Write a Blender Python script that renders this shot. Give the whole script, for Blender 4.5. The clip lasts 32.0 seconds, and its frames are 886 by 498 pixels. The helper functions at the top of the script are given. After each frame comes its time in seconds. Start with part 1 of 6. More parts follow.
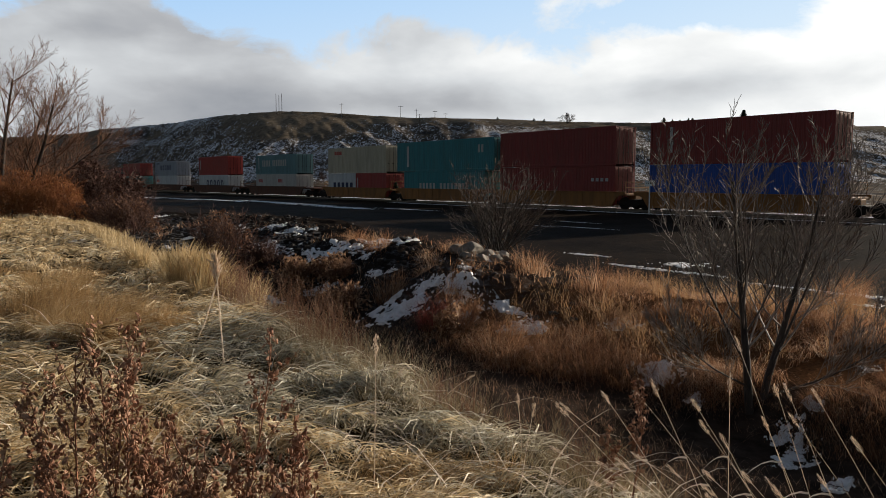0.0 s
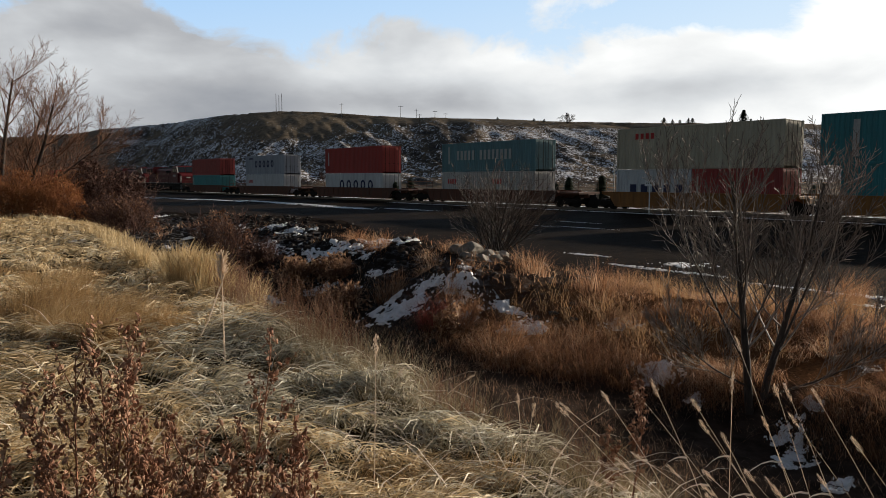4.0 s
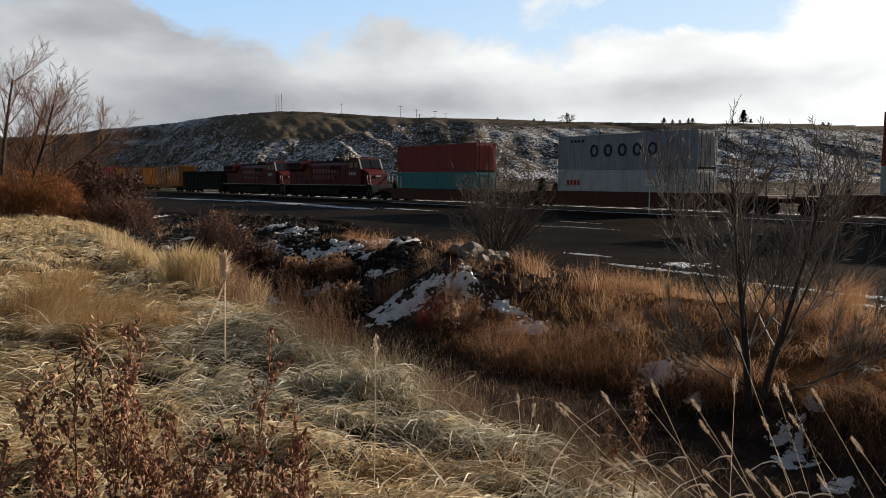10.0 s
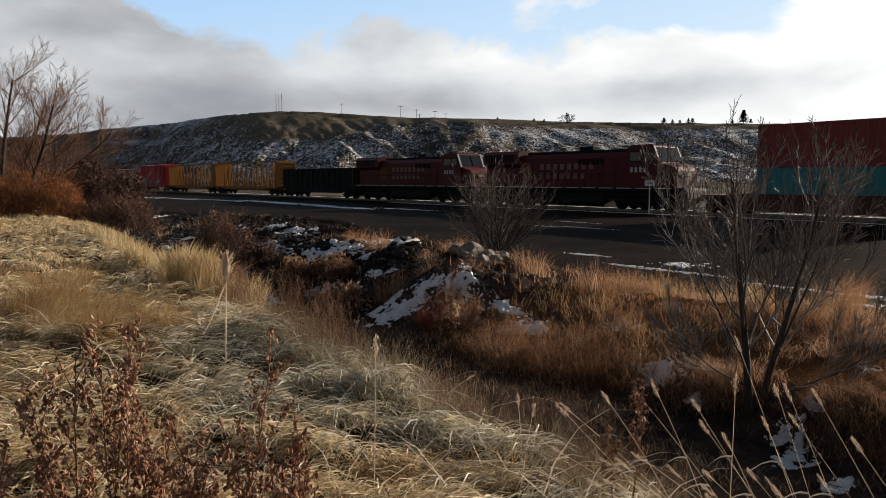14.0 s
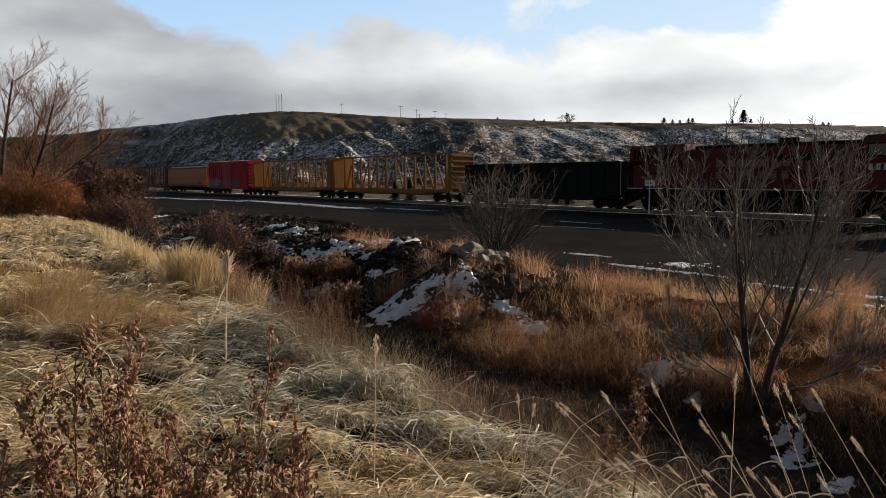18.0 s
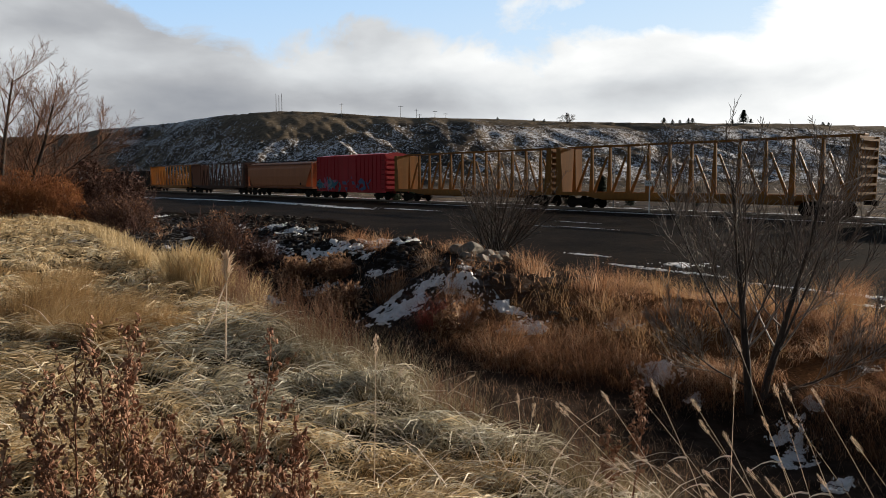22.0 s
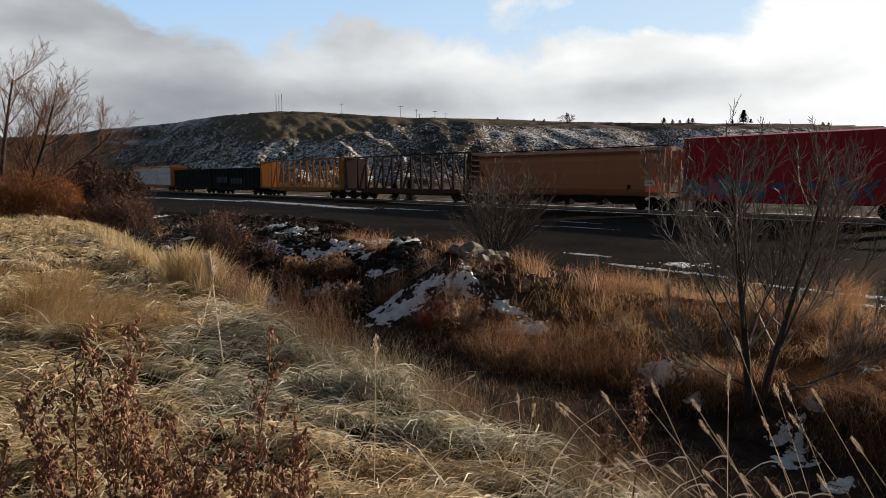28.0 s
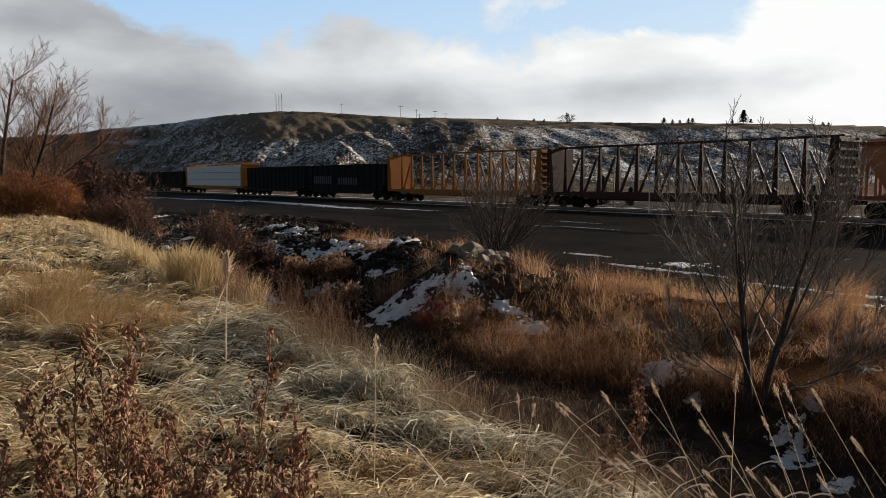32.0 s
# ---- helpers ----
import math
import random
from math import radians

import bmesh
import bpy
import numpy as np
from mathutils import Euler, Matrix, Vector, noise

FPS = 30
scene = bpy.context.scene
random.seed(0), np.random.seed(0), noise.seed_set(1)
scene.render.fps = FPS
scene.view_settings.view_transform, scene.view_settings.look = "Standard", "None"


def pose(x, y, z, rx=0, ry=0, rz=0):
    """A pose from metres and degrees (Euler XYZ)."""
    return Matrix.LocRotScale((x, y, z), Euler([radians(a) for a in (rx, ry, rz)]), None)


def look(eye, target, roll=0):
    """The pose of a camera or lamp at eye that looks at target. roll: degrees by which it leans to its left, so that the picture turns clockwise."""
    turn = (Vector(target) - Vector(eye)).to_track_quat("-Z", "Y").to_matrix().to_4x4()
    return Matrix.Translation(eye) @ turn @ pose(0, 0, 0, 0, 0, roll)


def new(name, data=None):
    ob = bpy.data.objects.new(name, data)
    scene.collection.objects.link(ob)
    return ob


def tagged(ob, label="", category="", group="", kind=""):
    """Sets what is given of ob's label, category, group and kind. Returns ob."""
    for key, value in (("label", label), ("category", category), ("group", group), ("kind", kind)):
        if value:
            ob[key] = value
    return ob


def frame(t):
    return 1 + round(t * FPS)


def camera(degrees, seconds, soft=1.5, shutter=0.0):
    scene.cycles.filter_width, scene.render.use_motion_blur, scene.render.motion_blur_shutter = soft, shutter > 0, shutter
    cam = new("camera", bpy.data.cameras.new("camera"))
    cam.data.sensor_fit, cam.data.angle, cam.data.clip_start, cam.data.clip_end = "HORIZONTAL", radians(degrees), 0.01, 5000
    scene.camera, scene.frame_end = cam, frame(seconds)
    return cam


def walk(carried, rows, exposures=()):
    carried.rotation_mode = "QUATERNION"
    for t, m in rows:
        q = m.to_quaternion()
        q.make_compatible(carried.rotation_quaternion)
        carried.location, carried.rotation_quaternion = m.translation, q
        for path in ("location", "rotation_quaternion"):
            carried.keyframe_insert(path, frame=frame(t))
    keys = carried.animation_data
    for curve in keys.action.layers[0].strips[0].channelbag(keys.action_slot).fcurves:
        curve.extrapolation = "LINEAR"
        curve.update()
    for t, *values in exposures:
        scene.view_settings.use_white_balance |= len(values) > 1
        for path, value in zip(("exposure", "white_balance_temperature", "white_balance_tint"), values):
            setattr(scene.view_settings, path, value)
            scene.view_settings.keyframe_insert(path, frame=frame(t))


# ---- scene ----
# The railway runs straight: s metres along it (growing towards the rear of the train), d metres across it.
BETA = radians(38.914)
SB, CB = math.sin(BETA), math.cos(BETA)
HEADING = -90 + 38.914
TRACK = 43.75
EYE = 2.35


def plan(s, d):
    return -SB * s + CB * d, CB * s + SB * d


cam = camera(64.2, 32.0, soft=0.8)
STAND = pose(0, 0, EYE, 90 - 5.62, 0, 0)
walk(cam, [(0, STAND), (32, STAND)], exposures=[(0, -0.02), (6, 0.0), (24, 0.0), (29, -0.08), (32, -0.09)])

# ---- daylight ----
SUN_AZ, SUN_EL = 55, 15.5
world = bpy.data.worlds.new("world")
scene.world = world
world.use_nodes = True
wn = world.node_tree.nodes
sky = wn.new("ShaderNodeTexSky")
sky.sky_type, sky.sun_disc = "NISHITA", False
sky.sun_elevation, sky.sun_rotation = radians(SUN_EL), radians(SUN_AZ)
wn["Background"].inputs[1].default_value = 0.053
thin_cloud = wn.new("ShaderNodeHueSaturation")      # thin high cloud pales the blue
thin_cloud.inputs["Saturation"].default_value = 0.68
world.node_tree.links.new(sky.outputs[0], thin_cloud.inputs["Color"])
world.node_tree.links.new(thin_cloud.outputs[0], wn["Background"].inputs[0])
sun = new("sun", bpy.data.lights.new("sun", "SUN"))
sun.data.energy, sun.data.angle, sun.data.color = 7.2, radians(0.9), (1.0, 0.87, 0.71)
sun.matrix_world = look((300 * math.cos(radians(SUN_EL)) * math.sin(radians(SUN_AZ)),
                         300 * math.cos(radians(SUN_EL)) * math.cos(radians(SUN_AZ)), 300 * math.sin(radians(SUN_EL))), (0, 0, 0))


# ---- materials ----
class Nodes:
    """Short hand for building a node material."""

    def __init__(self, name):
        self.mat = bpy.data.materials.new(name)
        self.mat.use_nodes = True
        self.tree = self.mat.node_tree
        self.bsdf = self.tree.nodes["Principled BSDF"]

    def node(self, kind, **inputs):
        n = self.tree.nodes.new(kind)
        for key, value in inputs.items():
            self.put(n.inputs[key.replace("_", " ")], value)
        return n

    def put(self, socket, value):
        if isinstance(value, bpy.types.NodeSocket):
            self.tree.links.new(value, socket)
        else:
            socket.default_value = value

    def math(self, op, a, b=0.0, c=0.0, clamp=False):
        n = self.tree.nodes.new("ShaderNodeMath")
        n.operation, n.use_clamp = op, clamp
        for i, v in enumerate((a, b, c)):
            self.put(n.inputs[i], v)
        return n.outputs[0]

    def ramp(self, fac, *stops):
        n = self.tree.nodes.new("ShaderNodeValToRGB")
        while len(n.color_ramp.elements) < len(stops):
            n.color_ramp.elements.new(0.5)
        for e, (at, col) in zip(n.color_ramp.elements, stops):
            e.position, e.color = at, (*col, 1)
        self.put(n.inputs[0], fac)
        return n.outputs[0]

    def mix(self, fac, a, b, blend="MIX"):
        n = self.tree.nodes.new("ShaderNodeMix")
        n.data_type, n.blend_type = "RGBA", blend
        self.put(n.inputs[0], fac)
        for i, v in ((6, a), (7, b)):
            self.put(n.inputs[i], (*v, 1) if isinstance(v, tuple) and len(v) == 3 else v)
        return n.outputs[2]

    def noise(self, scale, detail=4.0, rough=0.6, vec=None, distort=0.0):
        n = self.node("ShaderNodeTexNoise", Scale=scale, Detail=detail, Roughness=rough, Distortion=distort)
        if vec is not None:
            self.put(n.inputs["Vector"], vec)
        return n.outputs["Fac"]

    def coords(self, scale=(1, 1, 1), kind="Object"):
        n = self.tree.nodes.new("ShaderNodeMapping")
        n.inputs["Scale"].default_value = scale
        self.tree.links.new(self.tree.nodes.new("ShaderNodeTexCoord").outputs[kind], n.inputs[0])
        return n.outputs[0]

    def attr(self, name):
        n = self.tree.nodes.new("ShaderNodeAttribute")
        n.attribute_name = name
        return n.outputs["Fac"]

    def bump(self, height, strength=0.3, distance=0.02):
        n = self.node("ShaderNodeBump", Strength=strength, Distance=distance, Height=height)
        self.put(self.bsdf.inputs["Normal"], n.outputs[0])

    def set(self, color=None, rough=None, metal=None, spec=None):
        for key, v in (("Base Color", color), ("Roughness", rough), ("Metallic", metal), ("Specular IOR Level", spec)):
            if v is not None:
                self.put(self.bsdf.inputs[key], (*v, 1) if isinstance(v, tuple) and len(v) == 3 else v)
        return self.mat


def paint(name, color, rough=0.55, dirt=0.5, grime=(0.06, 0.045, 0.035), metal=0.0):
    """Weathered vehicle paint: streaks of road dirt, fading and rust specks."""
    n = Nodes(name)
    o = n.coords()
    streak = n.noise(1.0, 5, 0.65, n.coords((2.2, 2.2, 0.35)))
    fleck = n.noise(9, 4, 0.7, o)
    fade = n.noise(0.35, 3, 0.5, o)
    c = n.mix(n.math("MULTIPLY", fade, 0.5), color, tuple(min(1, v * 0.8 + 0.02) for v in color))
    m = n.math("MULTIPLY", n.math("SUBTRACT", n.math("ADD", streak, n.math("MULTIPLY", fleck, 0.35)), 0.5, clamp=True), dirt * 2.2, clamp=True)
    c = n.mix(m, c, grime)
    n.bump(fleck, 0.12, 0.01)
    return n.set(c, n.math("ADD", n.math("MULTIPLY", fleck, 0.25), rough - 0.1), metal, 0.09 if max(color) < 0.03 else 0.2)


def island(name, stops, rough=0.75, gloss=0.25, each=0.6, through_light=0.0):
    """Dry plant matter, a tint for each blade or twig."""
    n = Nodes(name)
    r = n.tree.nodes.new("ShaderNodeNewGeometry").outputs["Random Per Island"]
    big = n.noise(0.9, 3, 0.55, n.coords())
    f = n.math("ADD", n.math("MULTIPLY", r, each), n.math("MULTIPLY", n.math("SUBTRACT", big, 0.5 - (1 - each) / 2), 0.95), clamp=True)
    col = n.ramp(f, *stops)
    n.set(col, rough, spec=gloss)
    if through_light:
        t = n.node("ShaderNodeBsdfTranslucent", Color=col)
        m = n.node("ShaderNodeMixShader", Fac=through_light)
        n.tree.links.new(n.bsdf.outputs[0], m.inputs[1])
        n.tree.links.new(t.outputs[0], m.inputs[2])
        n.tree.links.new(m.outputs[0], n.tree.nodes["Material Output"].inputs[0])
    return n.mat


M_STRAW = island("straw", ((0.0, (0.12, 0.08, 0.035)), (0.35, (0.25, 0.19, 0.105)), (0.7, (0.42, 0.345, 0.22)), (1.0, (0.66, 0.585, 0.45))), 0.55, 0.4, through_light=0.25)
M_TAN = island("tan_grass", ((0.0, (0.10, 0.05, 0.02)), (0.4, (0.36, 0.225, 0.10)), (0.75, (0.56, 0.39, 0.195)), (1.0, (0.74, 0.60, 0.38))), 0.6, 0.35, through_light=0.35)
M_MAT = island("matted_grass", ((0.0, (0.09, 0.062, 0.032)), (0.25, (0.46, 0.34, 0.18)), (0.55, (0.77, 0.60, 0.37)), (1.0, (0.96, 0.86, 0.64))), 0.5, 0.4, 0.85, through_light=0.45)
M_FROST = island("frosted_grass", ((0.0, (0.075, 0.062, 0.042)), (0.3, (0.37, 0.325, 0.225)), (0.6, (0.72, 0.645, 0.49)), (1.0, (0.96, 0.92, 0.79))), 0.55, 0.35, 0.85, through_light=0.35)
M_GOLD = island("golden_grass", ((0.0, (0.20, 0.125, 0.05)), (0.5, (0.57, 0.42, 0.22)), (1.0, (0.80, 0.66, 0.43))), 0.6, 0.35, through_light=0.35)
M_RUST = island("rust_grass", ((0.0, (0.07, 0.028, 0.013)), (0.35, (0.25, 0.115, 0.056)), (0.7, (0.47, 0.265, 0.145)), (1.0, (0.74, 0.58, 0.42))), 0.65, 0.3, 0.75, through_light=0.6)
M_FEATHER = island("feather_grass", ((0.0, (0.20, 0.10, 0.045)), (0.5, (0.42, 0.25, 0.12)), (1.0, (0.66, 0.50, 0.32))), 0.65, 0.3, through_light=0.5)
M_SHRUB = island("shrub_twig", ((0.0, (0.018, 0.012, 0.010)), (0.55, (0.095, 0.062, 0.048)), (1.0, (0.36, 0.28, 0.22))), 0.65, 0.25)
M_BROWN = island("brown_weed", ((0.0, (0.06, 0.028, 0.016)), (0.5, (0.17, 0.085, 0.05)), (1.0, (0.32, 0.19, 0.12))), 0.75, 0.2, through_light=0.15)
M_BROWNWEED = island("brown_twig", ((0.0, (0.09, 0.040, 0.026)), (0.6, (0.23, 0.12, 0.075)), (1.0, (0.46, 0.33, 0.22))), 0.7, 0.2, through_light=0.25)
M_WEED = island("dry_weed", ((0.0, (0.12, 0.06, 0.035)), (0.5, (0.33, 0.195, 0.115)), (1.0, (0.58, 0.43, 0.29))), 0.7, 0.2, through_light=0.35)
M_REDTWIG = island("red_twig", ((0.0, (0.09, 0.02, 0.016)), (0.6, (0.25, 0.055, 0.042)), (1.0, (0.36, 0.13, 0.085))), 0.6, 0.3, through_light=0.3)
M_TWIG = island("grey_twig", ((0.0, (0.045, 0.035, 0.030)), (0.5, (0.18, 0.145, 0.125)), (1.0, (0.52, 0.45, 0.40))), 0.65, 0.3)
M_ORANGE = island("orange_shrub", ((0.0, (0.11, 0.04, 0.018)), (0.5, (0.30, 0.12, 0.045)), (1.0, (0.42, 0.21, 0.09))), 0.7, 0.2, through_light=0.3)
M_DARKTWIG = island("dark_shrub", ((0.0, (0.025, 0.013, 0.010)), (0.6, (0.075, 0.035, 0.025)), (1.0, (0.14, 0.07, 0.048))), 0.7, 0.2)
M_PALE = island("pale_stalk", ((0.0, (0.66, 0.54, 0.43)), (0.5, (0.82, 0.71, 0.60)), (1.0, (0.92, 0.85, 0.77))), 0.6, 0.3, through_light=0.45)
M_DOCK = island("dock_seed", ((0.0, (0.095, 0.046, 0.028)), (0.5, (0.28, 0.138, 0.083)), (1.0, (0.64, 0.44, 0.31))), 0.75, 0.2, through_light=0.15)
M_CONIFER = island("conifer_needles", ((0.0, (0.012, 0.02, 0.012)), (0.6, (0.03, 0.045, 0.025)), (1.0, (0.05, 0.06, 0.035))), 0.7, 0.2)


def bark():
    n = Nodes("bark")
    v = n.noise(1.0, 5, 0.7, n.coords((30, 30, 6)))
    n.bump(v, 0.6, 0.01)
    return n.set(n.ramp(v, (0.3, (0.020, 0.015, 0.012)), (0.7, (0.075, 0.057, 0.045))), 0.8)


def snow_material():
    n = Nodes("snow")
    a, b = n.noise(5, 6, 0.65, n.coords()), n.noise(40, 3, 0.6, n.coords())
    n.bump(n.math("ADD", a, n.math("MULTIPLY", b, 0.4)), 0.5, 0.05)
    return n.set(n.ramp(a, (0.25, (0.55, 0.53, 0.5)), (0.5, (0.8, 0.8, 0.82))), 0.6)


def soil_material():
    n = Nodes("clod")
    a = n.noise(7, 6, 0.7, n.coords())
    n.bump(a, 0.9, 0.06)
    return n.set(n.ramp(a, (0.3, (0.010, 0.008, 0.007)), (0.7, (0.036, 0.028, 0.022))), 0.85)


def stone_material():
    n = Nodes("stone")
    a = n.noise(6, 6, 0.65, n.coords())
    n.bump(a, 0.6, 0.03)
    return n.set(n.ramp(a, (0.3, (0.10, 0.085, 0.07)), (0.7, (0.26, 0.23, 0.19))), 0.8)


M_BARK, M_SNOW, M_CLOD, M_STONE = bark(), snow_material(), soil_material(), stone_material()


# ---- smooth random fields ----
def lattice(ix, iy, seed):
    h = (ix.astype(np.int64) * 374761393 + iy.astype(np.int64) * 668265263 + seed * 1442695041) & 0xFFFFFFFF
    h = ((h ^ (h >> 13)) * 1274126177) & 0xFFFFFFFF
    return ((h ^ (h >> 16)) & 0xFFFF) / 65535.0


def field(x, y, seed=0):
    ix, iy = np.floor(x), np.floor(y)
    fx, fy = x - ix, y - iy
    fx, fy = fx * fx * (3 - 2 * fx), fy * fy * (3 - 2 * fy)
    a, b = lattice(ix, iy, seed), lattice(ix + 1, iy, seed)
    c, e = lattice(ix, iy + 1, seed), lattice(ix + 1, iy + 1, seed)
    return (a + (b - a) * fx) * (1 - fy) + (c + (e - c) * fx) * fy


def fbm(x, y, octaves=4, seed=0, gain=0.5):
    v, amp, total = 0.0, 1.0, 0.0
    for k in range(octaves):
        v = v + amp * (field(x, y, seed + k) * 2 - 1)
        total += amp
        x, y, amp = x * 2.03 + 7.1, y * 2.03 - 3.7, amp * gain
    return v / total


def smooth(v):
    v = np.clip(v, 0, 1)
    return v * v * (3 - 2 * v)


# ---- the lie of the land ----
def meadow_edge(s):
    return np.interp(s, [-4, 1, 6, 9, 20, 40], [1.9, 1.98, 2.5, 2.75, 4.25, 5.0]) + 0.12 * fbm(s * 0.5, s * 0 + 3.3, 3, 5)


def bank_lip(s):
    """Where the far bank breaks down into the ditch."""
    return np.interp(s, [0, 2.6, 4.4, 5.3, 6.1, 7.0], [7.75, 7.4, 7.15, 6.9, 6.25, 6.0])


def bank_crest(s):
    """Where the spoil bank's crest lies and how high it is."""
    return (np.interp(s, [-10, 2, 9, 14, 22, 30, 60], [10, 9.8, 8.6, 9.0, 11.5, 11.5, 12]),
            np.interp(s, [-10, 3, 7, 9.5, 14, 22, 30, 42, 60], [0.5, 0.55, 0.62, 0.85, 0.88, 0.98, 0.8, 0.45, 0.3]))


RIDGE_U = [-1.6, -0.63, -0.50, -0.47, -0.387, -0.307, -0.267, -0.227, -0.18, -0.13, -0.08, -0.035, 0.08, 0.17, 0.33, 0.53, 0.63, 1.6]
RIDGE_Y = [262, 246, 236, 229, 220, 208, 202, 199, 200, 204, 208, 211, 213, 217, 220, 222, 225, 232]


def ridge_reach(u):
    """How far off the bluff's crest lies: it draws away up the valley."""
    return np.clip(170 / np.maximum(CB * u + SB, 0.1), 400, 1300)


def crest_height(u):
    return EYE + (318 - np.interp(u, RIDGE_U, RIDGE_Y)) * ridge_reach(u) / 1250


def terrain(x, y):
    x, y = np.asarray(x, float), np.asarray(y, float)
    s, d = -SB * x + CB * y, CB * x + SB * y
    e = meadow_edge(s)
    top = 1.08 + 0.04 * fbm(x * 0.35, y * 0.35, 3, 11) + 0.045 * fbm(x * 1.6, y * 1.6, 3, 12) + 0.05 * fbm(x * 4.0, y * 4.0, 2, 13) - 0.02 * np.clip(s - 6, 0, 40) * 0.3
    floor = -0.28 - 0.2 * smooth((6.0 - s) / 2) + 0.025 * np.clip(s, 0, 30) + 0.10 * fbm(s * 0.6, d * 0.6, 4, 21)
    dc, hc = bank_crest(s)
    lumps = fbm(s * 0.55, d * 0.75, 5, 31, 0.6)
    hc = hc + 0.19 * lumps + (0.13 * fbm(s * 2.2, d * 2.2, 4, 33, 0.65) + 0.05 * fbm(s * 7.5, d * 7.5, 3, 35, 0.7)) * smooth((s - 4) / 5)
    z = top + (floor - top) * smooth((d - e) / 1.9)
    lip = bank_lip(s) + 0.42 * fbm(s * 1.2, s * 0 + 1.0, 4, 41, 0.6)
    heap = z + (hc - z) * smooth((d - lip) / np.maximum(dc - 6.3, 1))
    shelf = 0.05 + (hc - 0.1 - 0.05) * np.clip((d - lip - 0.7) / np.maximum(dc - 6.9, 1), 0, 1)
    shelf = z + (shelf - z) * smooth((d - lip) / 0.8)
    z = shelf + (heap - shelf) * smooth((s - 7) / 3)
    yard = 0.03 * fbm(s * 0.15, d * 0.3, 4, 51) - 0.02
    z = z + (yard - z) * smooth((d - dc - 0.4) / 4.0)
    far = smooth((d - 48) / 14)
    z = z - 0.5 * far
    # the bluff beyond the line
    yy = np.maximum(y, 1.0)
    u = np.clip(x / yy, -1.6, 1.6)
    reach = ridge_reach(u)
    crest = crest_height(u)
    up = np.clip((y / reach - 0.60 - 0.04 * fbm(x * 0.02, y * 0 + 0.5, 3, 61)) / 0.40, 0, 1)
    shape = 0.5 * up + 0.5 * smooth(up)
    gully = np.abs(fbm(x * 0.022 + 0.25 * fbm(x * 0.02, y * 0.02, 2, 71), y * 0.006, 4, 72, 0.55))
    fine = np.abs(fbm(x * 0.05 + y * 0.02 + 0.8 * gully, y * 0.009, 4, 75, 0.6))
    cut = np.sin(np.pi * np.clip(up, 0, 1)) ** 0.8
    spur = 1.0 - 0.55 * smooth((u + 0.02) / 0.12)
    hill = crest * shape - cut * spur * (15.0 * (0.35 - gully) + 7.0 * (0.3 - fine)) * 0.85 - cut * 1.5 + cut * 0.8 * fbm(x * 0.15, y * 0.15, 3, 77)
    hill = np.where(y > reach, crest - (y - reach) * 0.012, hill)
    w = smooth((y / reach - 0.50) / 0.1) * smooth((d - 52) / 12)
    return z + w * (hill - z)


def ground_zones(x, y, z):
    """How much straw, yard dirt and bluff there is underfoot."""
    s, d = -SB * x + CB * y, CB * x + SB * y
    e = meadow_edge(s)
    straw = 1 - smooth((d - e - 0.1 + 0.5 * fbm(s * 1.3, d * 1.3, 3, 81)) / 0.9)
    dc, _ = bank_crest(s)
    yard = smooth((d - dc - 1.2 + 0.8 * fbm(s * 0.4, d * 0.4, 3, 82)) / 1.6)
    bluff = smooth((d - 50) / 12)
    rust = smooth((d - bank_lip(s) - 0.4) / 0.4) * (1 - yard) * smooth((9.5 - s) / 3 + fbm(s * 0.6, d * 0.6, 3, 83))
    dust = smooth((s - 15) / 4) * smooth((34 - s) / 6) * smooth((d - 5.8) / 1.2) * smooth((10.6 - d) / 1.5) + 0.35 * smooth((d - 6.2) / 0.6) * smooth((9.2 - d) / 1) * smooth((s - 6.5) / 3)
    # the heap's zone, where earth colour also carries the shade of its sides
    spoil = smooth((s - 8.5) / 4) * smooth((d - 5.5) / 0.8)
    return straw, yard, bluff, rust, np.clip(dust, 0, 1), spoil


